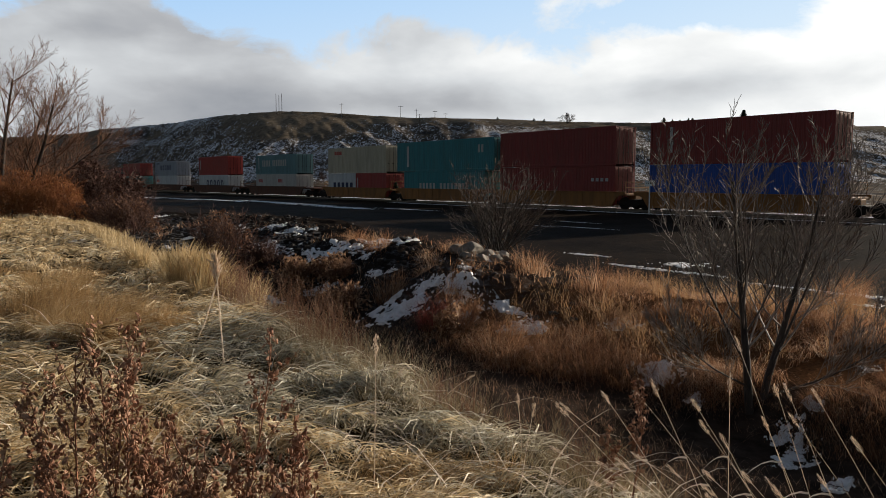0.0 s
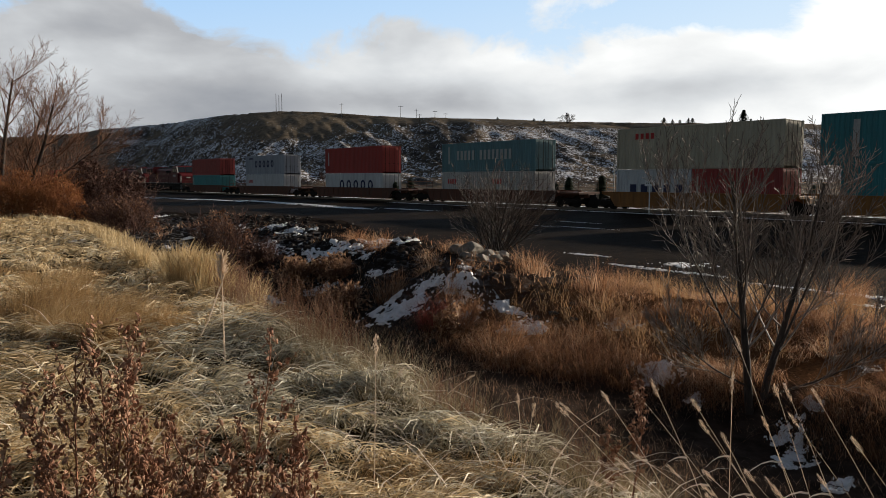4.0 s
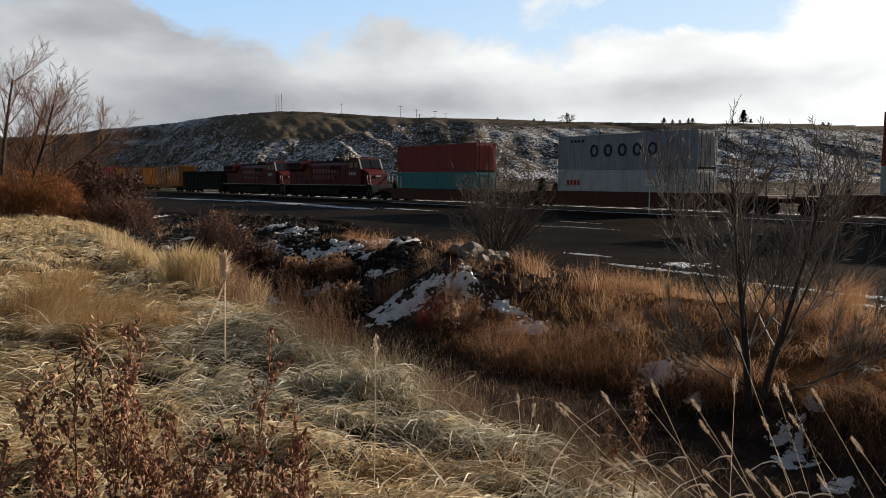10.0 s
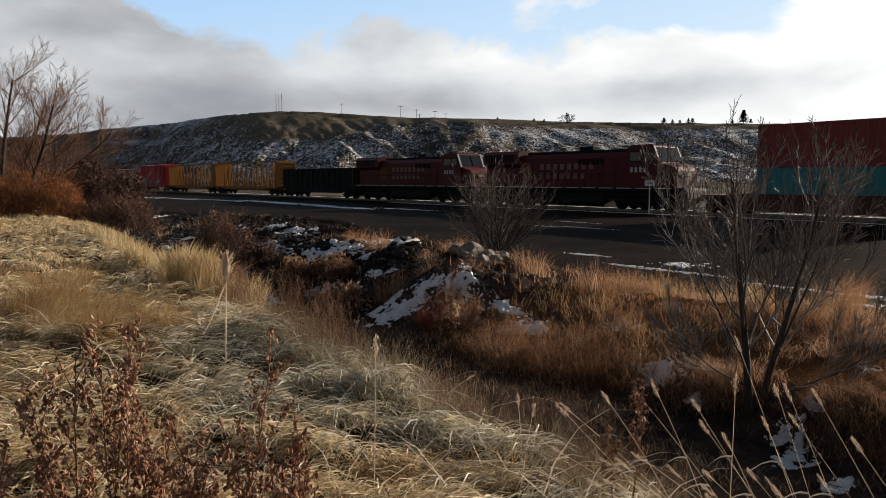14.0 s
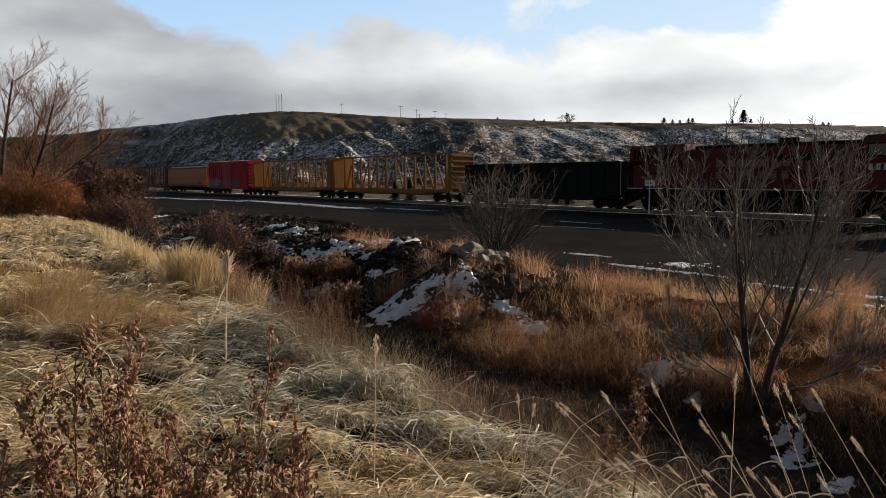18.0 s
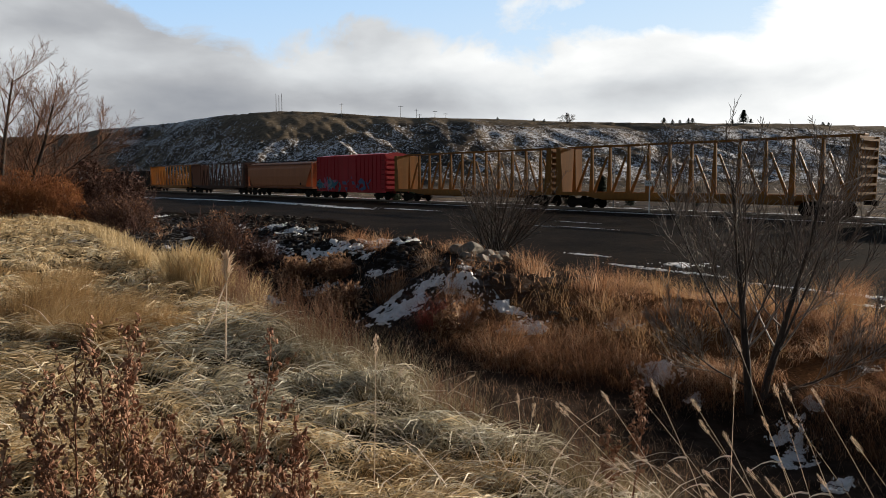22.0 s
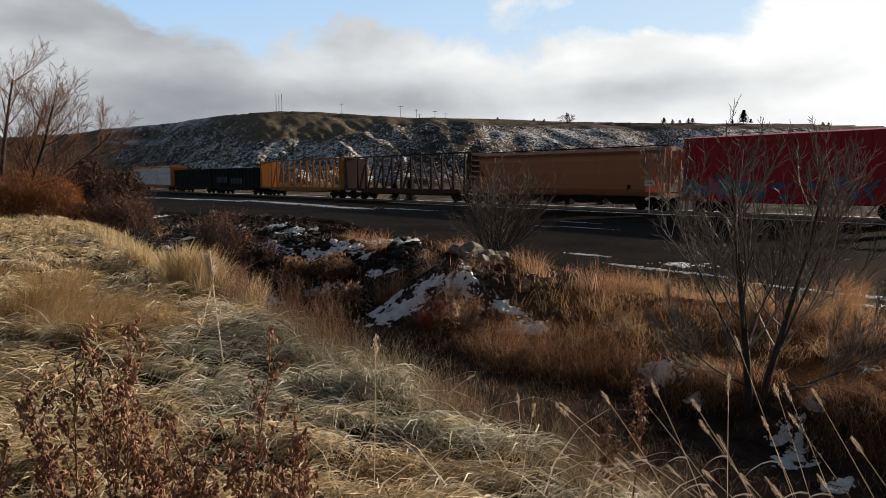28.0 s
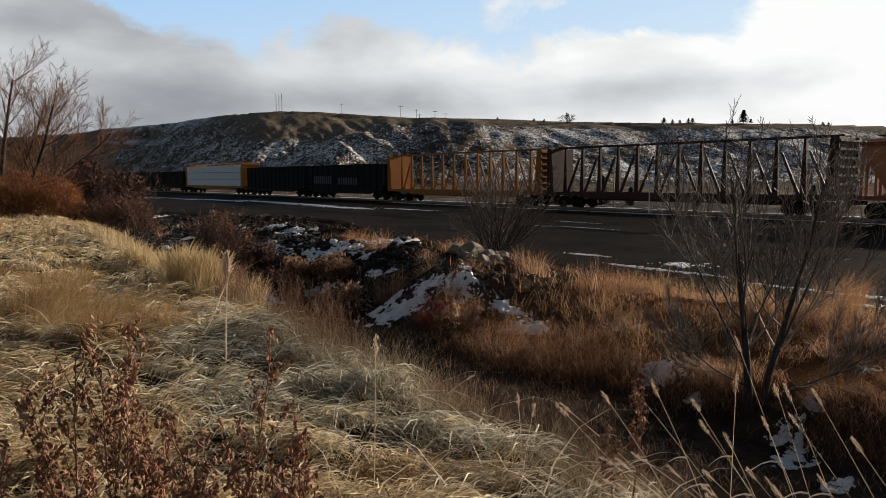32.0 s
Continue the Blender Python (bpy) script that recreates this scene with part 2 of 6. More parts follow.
def ground_material():
    n = Nodes("ground")
    o = n.coords()
    fine, mid, broad = n.noise(28, 5, 0.7, o), n.noise(2.6, 5, 0.65, o), n.noise(0.25, 4, 0.6, o)
    soil = n.ramp(mid, (0.3, (0.018, 0.014, 0.012)), (0.7, (0.075, 0.054, 0.042)))
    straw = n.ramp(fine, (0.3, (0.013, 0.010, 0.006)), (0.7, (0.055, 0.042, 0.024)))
    rust = n.ramp(fine, (0.3, (0.045, 0.022, 0.012)), (0.7, (0.15, 0.075, 0.035)))
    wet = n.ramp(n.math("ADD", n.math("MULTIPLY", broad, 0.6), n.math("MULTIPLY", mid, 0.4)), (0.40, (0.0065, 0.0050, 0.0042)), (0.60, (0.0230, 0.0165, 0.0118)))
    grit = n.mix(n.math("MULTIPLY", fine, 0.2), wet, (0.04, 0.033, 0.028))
    streak = n.noise(1.0, 6, 0.7, n.coords((0.10, 0.045, 0.10)), 0.6)
    brush = n.noise(1.0, 3, 0.6, n.coords((0.62, 0.36, 0.9)), 0.3)
    turf = n.ramp(n.math("ADD", n.math("MULTIPLY", streak, 0.62), n.math("MULTIPLY", brush, 0.38)), (0.38, (0.030, 0.026, 0.026)), (0.50, (0.080, 0.064, 0.050)), (0.62, (0.22, 0.165, 0.11)))
    turf = n.mix(n.attr("bare"), turf, n.ramp(brush, (0.3, (0.105, 0.083, 0.060)), (0.7, (0.27, 0.215, 0.155))))
    # old snow lies in slanting scraps between the brush
    slant = n.tree.nodes.new("ShaderNodeMapping")
    slant.inputs["Rotation"].default_value = (0, 0, 0.18)
    slant.inputs["Scale"].default_value = (0.60, 0.28, 0.5)
    n.put(slant.inputs[0], o)
    scrap = n.noise(1.0, 3.5, 0.62, slant.outputs[0], 1.7)
    field_ = n.noise(1.0, 3, 0.55, n.coords((0.07, 0.045, 0.1)), 0.4)
    cover = n.math("ADD", n.math("ADD", scrap, n.math("MULTIPLY", n.math("SUBTRACT", field_, 0.5), 0.3)), n.math("MULTIPLY", n.math("SUBTRACT", n.attr("drift"), 0.5), 0.30))
    snowy = n.ramp(cover, (0.585, (0, 0, 0)), (0.61, (1, 1, 1)))
    bluff = n.mix(snowy, turf, (0.70, 0.71, 0.75))
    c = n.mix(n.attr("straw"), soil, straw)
    # black spoil earth, coloured darker still to put shade on the heap
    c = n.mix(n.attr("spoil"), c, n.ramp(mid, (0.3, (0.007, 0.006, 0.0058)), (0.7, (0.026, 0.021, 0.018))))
    c = n.mix(n.attr("rust"), c, rust)
    frost = n.noise(1.0, 6, 0.75, n.coords((5.5, 5.5, 10)), 0.6)
    c = n.mix(n.math("MULTIPLY", n.ramp(frost, (0.52, (0, 0, 0)), (0.68, (0.55, 0.55, 0.55))), n.attr("dust")), c, (0.66, 0.67, 0.70))
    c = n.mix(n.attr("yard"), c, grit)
    c = n.mix(n.attr("bluff"), c, bluff)
    n.bump(n.math("ADD", fine, n.math("MULTIPLY", mid, 1.4)), 0.6, 0.03)
    return n.set(c, 0.72, spec=n.math("MULTIPLY", n.attr("yard"), 0.005))


def build_ground():
    rings = [0.0, 0.4]
    while rings[-1] < 4200:
        rings.append(rings[-1] * (1.006 if 225 < rings[-1] < 420 else 1.0065 if 7 < rings[-1] < 30 else 1.0185) + 0.004)
    r = np.array(rings[1:])
    az = np.concatenate([np.arange(-44, 44, 0.19), np.arange(44, 316, 4.0)])
    rr, aa = np.meshgrid(r, np.radians(az), indexing="ij")
    x, y = rr * np.sin(aa), rr * np.cos(aa)
    z = terrain(x, y)
    nr, na = x.shape
    co = np.stack([x, y, z], -1).reshape(-1, 3)
    co = np.vstack([co, [[0, 0, float(terrain(0, 0))]]])
    i, j = np.meshgrid(np.arange(nr - 1), np.arange(na), indexing="ij")
    k = (j + 1) % na
    quads = np.stack([i * na + j, i * na + k, (i + 1) * na + k, (i + 1) * na + j], -1).reshape(-1, 4)[:, ::-1]
    j = np.arange(na)
    cap = np.stack([np.full(na, nr * na), j, (j + 1) % na], -1)
    me = mesh_arrays("ground", co, [quads, cap])
    flat = co[:, 0], co[:, 1], co[:, 2]
    for name, v in zip(("straw", "yard", "bluff", "rust", "dust", "spoil"), ground_zones(*flat)):
        me.attributes.new(name, "FLOAT", "POINT").data.foreach_set("value", np.ascontiguousarray(v, dtype=np.float32))
    X, Y, Z = flat
    u = X / np.maximum(Y, 1)
    high = smooth((Z / np.maximum(crest_height(u), 1) - 0.80) / 0.14)
    dome = np.exp(-((u + 0.235) / 0.075) ** 2) * smooth((Z - 17) / 9) + 0.7 * np.exp(-((u + 0.14) / 0.06) ** 2) * smooth((Z - 20) / 7)
    bare = np.clip(0.75 * high * smooth((u + 0.34) / 0.1) + 0.8 * dome, 0, 1)
    rim = smooth((-0.30 - u) / 0.05) * smooth((u + 0.50) / 0.04)
    bare = np.clip(bare + 0.7 * smooth((-0.44 - u) / 0.05), 0, 1)
    drift = 0.56 + 0.30 * rim * high + 0.45 * np.exp(-((u + 0.44) / 0.04) ** 2 - ((Z / np.maximum(crest_height(u), 1) - 0.62) / 0.05) ** 2) + 0.10 * smooth((0.0 - u) / 0.1) + 0.14 * fbm(X * 0.03, Y * 0.04, 4, 91) - 0.55 * bare + 0.16 * smooth((u - 0.02) / 0.15) * (1 - high) - 0.12 * smooth((-0.36 - u) / 0.06) - 0.45 * smooth((3.0 - Z) / 3.0)
    me.attributes.new("bare", "FLOAT", "POINT").data.foreach_set("value", bare.astype(np.float32))
    me.attributes.new("drift", "FLOAT", "POINT").data.foreach_set("value", drift.astype(np.float32))
    me.polygons.foreach_set("use_smooth", np.ones(len(me.polygons), bool))
    me.materials.append(ground_material())
    return tagged(new("ground", me), "frosty meadow, dark ditch, wet dirt yard and patchy snow bluff", "ground", kind="structure")


def mesh_arrays(name, co, face_sets):
    """A mesh from an array of points and arrays of faces of equal size each."""
    me = bpy.data.meshes.new(name)
    co = np.ascontiguousarray(co, dtype=np.float32)
    me.vertices.add(len(co))
    me.vertices.foreach_set("co", co.ravel())
    loops = np.concatenate([f.ravel() for f in face_sets]).astype(np.int32)
    sizes = np.concatenate([np.full(len(f), f.shape[1]) for f in face_sets])
    me.loops.add(len(loops))
    me.loops.foreach_set("vertex_index", loops)
    me.polygons.add(len(sizes))
    me.polygons.foreach_set("loop_start", (np.cumsum(sizes) - sizes).astype(np.int32))
    me.update(calc_edges=True)
    return me


# ---- sky ----
def build_clouds():
    az, el = np.radians(np.arange(-51, 62, 3.0)), np.radians(np.arange(-3, 75, 3.0))
    A, E_ = np.meshgrid(az, el, indexing="ij")
    R = 3900
    co = np.stack([R * np.cos(E_) * np.sin(A), R * np.cos(E_) * np.cos(A), R * np.sin(E_)], -1).reshape(-1, 3)
    m = len(el)
    i, j = np.meshgrid(np.arange(len(az) - 1), np.arange(m - 1), indexing="ij")
    quads = np.stack([i * m + j, i * m + j + 1, (i + 1) * m + j + 1, (i + 1) * m + j], -1).reshape(-1, 4)
    me = mesh_arrays("cloud_deck", co, [quads])
    me.polygons.foreach_set("use_smooth", np.ones(len(me.polygons), bool))
    deg = np.degrees(np.stack([A, E_], -1).reshape(-1, 2)).astype(np.float32)
    for name, k in (("bearing", 0), ("height", 1)):
        me.attributes.new(name, "FLOAT", "POINT").data.foreach_set("value", np.ascontiguousarray(deg[:, k]))
    n = Nodes("cloud")
    a, h = n.attr("bearing"), n.attr("height")
    comb = n.node("ShaderNodeCombineXYZ", X=n.math("MULTIPLY", a, 0.11), Y=n.math("MULTIPLY", h, 0.16), Z=0.0).outputs[0]
    wide = n.noise(1.0, 9, 0.60, comb, 0.35)
    comb2 = n.node("ShaderNodeCombineXYZ", X=n.math("MULTIPLY", a, 0.085), Y=n.math("MULTIPLY", h, 0.2), Z=4.0).outputs[0]
    tone = n.noise(1.0, 6, 0.5, comb2, 0.15)

    def bump(a0, wa, h0, wh, amount):
        qa = n.math("POWER", n.math("DIVIDE", n.math("ABSOLUTE", n.math("SUBTRACT", a, a0)), wa), 2.0)
        qh = n.math("POWER", n.math("DIVIDE", n.math("ABSOLUTE", n.math("SUBTRACT", h, h0)), wh), 2.0)
        return n.math("MULTIPLY", n.math("EXPONENT", n.math("MULTIPLY", n.math("ADD", qa, qh), -1.0)), amount)

    dens = n.math("SUBTRACT", 1.0, n.math("DIVIDE", n.math("SUBTRACT", h, 8.3), 4.2))
    dens = n.math("MINIMUM", dens, 1.0)
    dens = n.math("ADD", dens, n.math("MULTIPLY", n.math("SUBTRACT", wide, 0.5), 3.0))
    for b in ((-25.5, 6.0, 14.0, 5.0, 0.75), (8.5, 3.2, 14.5, 2.2, 0.8), (13.5, 1.8, 13.6, 0.7, 0.55), (33, 6.5, 12, 6, 1.1), (-3.0, 4, 11.5, 1.6, 0.35), (-14, 6, 13.5, 2.5, -0.4), (21, 5, 13, 2.5, -0.35), (-34, 5, 15.0, 2.0, -1.3), (14, 7, 10.5, 1.6, 0.15), (2, 5, 14.5, 2, -0.45), (19, 6, 14.0, 2.5, -0.5), (-20, 2.5, 15, 2, -0.3)):
        dens = n.math("ADD", dens, bump(*b))
    alpha = n.ramp(n.math("MULTIPLY", dens, 0.5), (0.08, (0, 0, 0)), (0.27, (1, 1, 1)))
    glow = n.math("DIVIDE", n.math("ADD", a, 20.0), 60.0, clamp=True)
    shade = bump(-8, 17, 6.0, 2.0, 0.42)
    shade2 = bump(22, 14, 6.8, 1.3, 0.24)
    t = n.math("ADD", n.math("MULTIPLY", n.math("SUBTRACT", tone, 0.5), 1.05), 0.51)
    t = n.math("SUBTRACT", n.math("SUBTRACT", n.math("SUBTRACT", t, shade), shade2), bump(-29, 11, 13.0, 5.0, 0.16))
    t = n.math("ADD", t, n.math("MULTIPLY", glow, 0.66), clamp=True)
    col = n.ramp(t, (0.0, (0.27, 0.29, 0.33)), (0.35, (0.46, 0.475, 0.50)), (0.65, (0.71, 0.735, 0.755)), (1.0, (1.04, 1.05, 1.04)))
    em = n.node("ShaderNodeEmission", Color=col, Strength=1.0)
    blue = n.ramp(n.math("ADD", n.math("DIVIDE", h, 30.0), n.math("MULTIPLY", glow, -0.35)), (0.0, (0.74, 0.88, 1.0)), (0.5, (0.40, 0.64, 0.95)))
    col = n.mix(alpha, blue, col)
    n.put(em.inputs[0], col)
    tr = n.node("ShaderNodeBsdfTransparent")
    edge = n.math("MULTIPLY", n.math("MULTIPLY", n.math("DIVIDE", n.math("SUBTRACT", 55.0, a), 10.0, clamp=True), n.math("DIVIDE", n.math("ADD", a, 48.0), 10.0, clamp=True)), n.math("DIVIDE", n.math("SUBTRACT", 40.0, h), 20.0, clamp=True))
    mx = n.node("ShaderNodeMixShader", Fac=edge)
    n.tree.links.new(tr.outputs[0], mx.inputs[1])
    n.tree.links.new(em.outputs[0], mx.inputs[2])
    n.tree.links.new(mx.outputs[0], n.tree.nodes["Material Output"].inputs[0])
    n.mat.cycles.emission_sampling = "NONE"
    me.materials.append(n.mat)
    return tagged(new("backdrop", me), "broken winter cloud with blue gaps, brighter towards the sun", "sky", kind="structure")


GROUND = build_ground()
CLOUDS = build_clouds()


# ---- building vehicles: x runs forward, y away from the meadow, z up from the rail head ----
def box(bm, x0, x1, y0, y1, z0, z1, bevel=0.0):
    m = Matrix.Translation(((x0 + x1) / 2, (y0 + y1) / 2, (z0 + z1) / 2)) @ Matrix.Diagonal((abs(x1 - x0), abs(y1 - y0), abs(z1 - z0), 1))
    r = bmesh.ops.create_cube(bm, size=1, matrix=m)
    if bevel:
        edges = list({e for v in r["verts"] for e in v.link_edges})
        bmesh.ops.bevel(bm, geom=edges, offset=bevel, segments=1, affect="EDGES")


def rod(bm, p, q, r, sides=6):
    p, q = Vector(p), Vector(q)
    m = Matrix.Translation((p + q) / 2) @ (q - p).to_track_quat("Z", "Y").to_matrix().to_4x4()
    bmesh.ops.create_cone(bm, segments=sides, radius1=r, radius2=r, depth=(q - p).length, cap_ends=True, matrix=m)


def prism(bm, outline, y0, y1):
    """A side-view outline in x, z, given depth from y0 to y1."""
    a = [bm.verts.new((x, y0, z)) for x, z in outline]
    b = [bm.verts.new((x, y1, z)) for x, z in outline]
    bm.faces.new(a)
    bm.faces.new(b[::-1])
    for i in range(len(a)):
        j = (i + 1) % len(a)
        bm.faces.new((a[j], a[i], b[i], b[j]))
    bmesh.ops.recalc_face_normals(bm, faces=bm.faces[:])


def extrude_x(bm, outline, x0, x1):
    """An end-view outline in y, z, drawn out along x."""
    a = [bm.verts.new((x0, y, z)) for y, z in outline]
    b = [bm.verts.new((x1, y, z)) for y, z in outline]
    bm.faces.new(a)
    bm.faces.new(b[::-1])
    for i in range(len(a)):
        j = (i + 1) % len(a)
        bm.faces.new((a[j], a[i], b[i], b[j]))
    bmesh.ops.recalc_face_normals(bm, faces=bm.faces[:])


def part(name, bm, material, parent, label="", smooth_faces=False):
    me = bpy.data.meshes.new(name)
    bm.to_mesh(me)
    bm.free()
    if smooth_faces:
        me.polygons.foreach_set("use_smooth", np.ones(len(me.polygons), bool))
    me.materials.append(material)
    ob = new(name, me)
    ob.parent = parent
    return tagged(ob, label)


def share(ob, parent, m, label=""):
    """Another part on the same mesh."""
    c = new(ob.name.split(".")[0], ob.data)
    c.parent, c.matrix_basis = parent, m
    return tagged(c, label or ob.get("label", ""))


def thing(name, label, category, group=""):
    return tagged(new(name), label, category, group)


STEEL = paint("truck_steel", (0.010, 0.008, 0.007), 0.75, 0.4, (0.03, 0.022, 0.017))
BLACK = paint("black_car_paint", (0.005, 0.005, 0.006), 0.6, 0.3, (0.018, 0.015, 0.013))
WELL = paint("well_yellow_brown", (0.30, 0.13, 0.035), 0.65, 0.8, (0.09, 0.05, 0.03))
WELLDARK = paint("well_red_brown", (0.12, 0.04, 0.022), 0.65, 0.8)
WHITE = paint("white_marking", (0.66, 0.66, 0.64), 0.6, 0.55)
NAVY = paint("navy_marking", (0.02, 0.03, 0.09), 0.6, 0.2)
REDMARK = paint("red_marking", (0.5, 0.03, 0.03), 0.6, 0.2)
GLASS = Nodes("dark_glass").set((0.02, 0.022, 0.025), 0.06, spec=0.6)
GOLDMARK = paint("faded_marking", (0.30, 0.17, 0.14), 0.6, 0.6, (0.09, 0.02, 0.018))
EMBLEM = paint("gold_emblem", (0.20, 0.07, 0.02), 0.6, 0.6, (0.06, 0.015, 0.01))

KEYED = []          # (thing, its place along the train at the start, height)


def on_train(ob, s, z=0.16):
    KEYED.append((ob, s, z))
    return ob


BOGIE = {}


def bogie(parent, x, axles=2, wheelbase=1.78, r=0.44):
    """A truck with side frames, springs and wheels under its vehicle."""
    key = (axles, wheelbase)
    if key not in BOGIE:
        bm = bmesh.new()
        half = wheelbase * (axles - 1) / 2
        for y in (-1.0, 1.0):
            prism(bm, [(-half - .35, .36), (-half - .25, .58), (-half + .35, .66), (0, .72), (half - .35, .66), (half + .25, .58), (half + .35, .36), (half, .34), (half - .3, .42), (.3, .22), (-.3, .22), (-half + .3, .42), (-half, .34)], y - .07, y + .07)
        box(bm, -.25, .25, -1.0, 1.0, .42, .74, .03)
        for k in range(axles):
            rod(bm, (-half + k * wheelbase, -.8, .46), (-half + k * wheelbase, .8, .46), .08, 8)
        me = bpy.data.meshes.new("truck")
        bm.to_mesh(me)
        bm.free()
        me.materials.append(STEEL)
        bm = bmesh.new()
        rod(bm, (0, -.068, 0), (0, .068, 0), r, 20)
        rod(bm, (0, -.09, 0), (0, .05, 0), r * .45, 12)
        rod(bm, (0, .04, 0), (0, .075, 0), r + .03, 20)
        w = bpy.data.meshes.new("wheel")
        bm.to_mesh(w)
        bm.free()
        w.materials.append(STEEL)
        BOGIE[key] = me, w, half
    me, w, half = BOGIE[key]
    t = new("truck", me)
    t.parent, t.location = parent, (x, 0, 0)
    for k in range(axles):
        for y, turn in ((-.76, 0), (.76, 180)):
            o = new("wheel", w)
            o.parent, o.matrix_basis = t, pose(-half + k * wheelbase, y, r, 0, 0, turn)


def coupler(parent, x, way):
    bm = bmesh.new()
    box(bm, x, x + way * .62, -.12, .12, .76, 1.0, .02)
    box(bm, x + way * .5, x + way * .72, -.17, .17, .72, 1.04, .03)
    part("coupler", bm, STEEL, parent)


def letters(parent, x0, x1, z0, z1, count, material, y=-1.235, name="letter_bar", gaps=()):
    """Plain bars the size of lettering on the side that faces the meadow."""
    w = (x1 - x0) / count
    first = None
    for k in range(count):
        if k in gaps:
            continue
        if first is None:
            bm = bmesh.new()
            box(bm, w * .22, w * .78, y - .008, y + .02, z0, z1)
            first = part(name, bm, material, parent)
            first.location = (x0 + k * w, 0, 0)
        else:
            share(first, parent, pose(x0 + k * w, 0, 0))
    return first


def ovals(parent, x0, pitch, width, z0, z1, count, material, y=-1.235):
    """Plain hollow ovals the size of a word on the side that faces the meadow."""
    first = None
    for k in range(count):
        if first is None:
            bm = bmesh.new()
            zc, hh, n = (z0 + z1) / 2, (z1 - z0) / 2, 14
            for y_, flip in ((y - .008, False), (y + .02, True)):
                ring = [[bm.verts.new((width / 2 * f * math.cos(6.2832 * q / n), y_, zc + (hh if f == 1 else hh - width * .23) * math.sin(6.2832 * q / n))) for q in range(n)] for f in (1, .54)]
                for q in range(n):
                    face = (ring[0][q], ring[0][(q + 1) % n], ring[1][(q + 1) % n], ring[1][q])
                    bm.faces.new(face[::-1] if flip else face)
            bmesh.ops.bridge_loops(bm, edges=[e for e in bm.edges if e.is_boundary and (Vector((0, 0, zc)) - e.verts[0].co).xz.length > 0 and abs((e.verts[0].co.x / width * 2) ** 2 + ((e.verts[0].co.z - zc) / hh) ** 2 - 1) < .01])
            first = part("letter_shape", bm, material, parent)
            first.location = (x0, 0, 0)
        else:
            share(first, parent, pose(x0 + k * pitch, 0, 0))


# ---- containers ----
def corrugated(bm, x0, x1, z0, z1, y, out, pitch=0.28, depth=0.036):
    """A wall of pressed ribs from x0 to x1, its ribs standing towards out."""
    xs, x = [], x0
    while x < x1 - 1e-6:
        for f, o in ((0, 0), (.25, 0), (.37, 1), (.87, 1)):
            xs.append((min(x + f * pitch, x1), o))
        x += pitch
    xs.append((x1, 0))
    lo = [bm.verts.new((a, y + out * depth * o, z0)) for a, o in xs]
    hi = [bm.verts.new((a, y + out * depth * o, z1)) for a, o in xs]
    for i in range(len(xs) - 1):
        if xs[i + 1][0] - xs[i][0] > 1e-5:
            q = (lo[i], lo[i + 1], hi[i + 1], hi[i])
            bm.faces.new(q if out < 0 else q[::-1])


def container(label, length, height, material, doors_forward=True, dark=None):
    c = thing("container", label, "container", "containers on the train")
    h, w = length / 2, 1.219
    for y, out in ((-w + .05, -1), (w - .05, 1)):
        bm = bmesh.new()
        corrugated(bm, -h + .14, h - .14, .16, height - .10, y, out)
        part("side_panel", bm, material, c)
    bm = bmesh.new()
    box(bm, -h + .05, h - .05, -w + .06, w - .06, height - .06, height - .02)
    part("roof", bm, material, c)
    for y in (-w, w - .1):
        bm = bmesh.new()
        box(bm, -h + .1, h - .1, y, y + .1, 0, .16, .01)
        part("bottom_rail", bm, material, c)
        bm = bmesh.new()
        box(bm, -h + .1, h - .1, y + .01, y + .09, height - .10, height, .01)
        part("top_rail", bm, material, c)
        for x in (-h, h - .14):
            bm = bmesh.new()
            box(bm, x, x + .14, y, y + .1, 0, height, .012)
            part("corner_post", bm, material, c)
    for sign in (-1, 1):
        x = sign * (h - .02)
        if (sign > 0) == doors_forward:
            for y0, y1 in ((-w + .1, -.01), (.01, w - .1)):
                bm = bmesh.new()
                box(bm, min(x, x - sign * .06), max(x, x - sign * .06), y0, y1, .12, height - .1, .01)
                for q in range(5):
                    z = .3 + q * (height - .6) / 5
                    box(bm, min(x, x + sign * .015), max(x, x + sign * .015), y0 + .05, y1 - .05, z, z + (height - .6) / 5 - .12)
                door = part("door", bm, material, c)
                bm = bmesh.new()
                for y in (y0 + .28, y1 - .28):
                    rod(bm, (x + sign * .035, y, .08), (x + sign * .035, y, height - .08), .02, 6)
                    box(bm, x, x + sign * .06, y - .12, y + .05, .95, 1.0)
                part("lock_rod", bm, dark or material, door)
        else:
            bm = bmesh.new()
            ribs = 8
            for q in range(ribs):
                y = -w + .14 + q * (2 * w - .28) / ribs
                box(bm, min(x - sign * .05, x + sign * .012), max(x - sign * .05, x + sign * .012), y, y + (2 * w - .28) / ribs * .62, .12, height - .1)
            box(bm, min(x - sign * .08, x - sign * .03), max(x - sign * .08, x - sign * .03), -w + .1, w - .1, .1, height - .08)
            part("end_panel", bm, material, c)
    return c


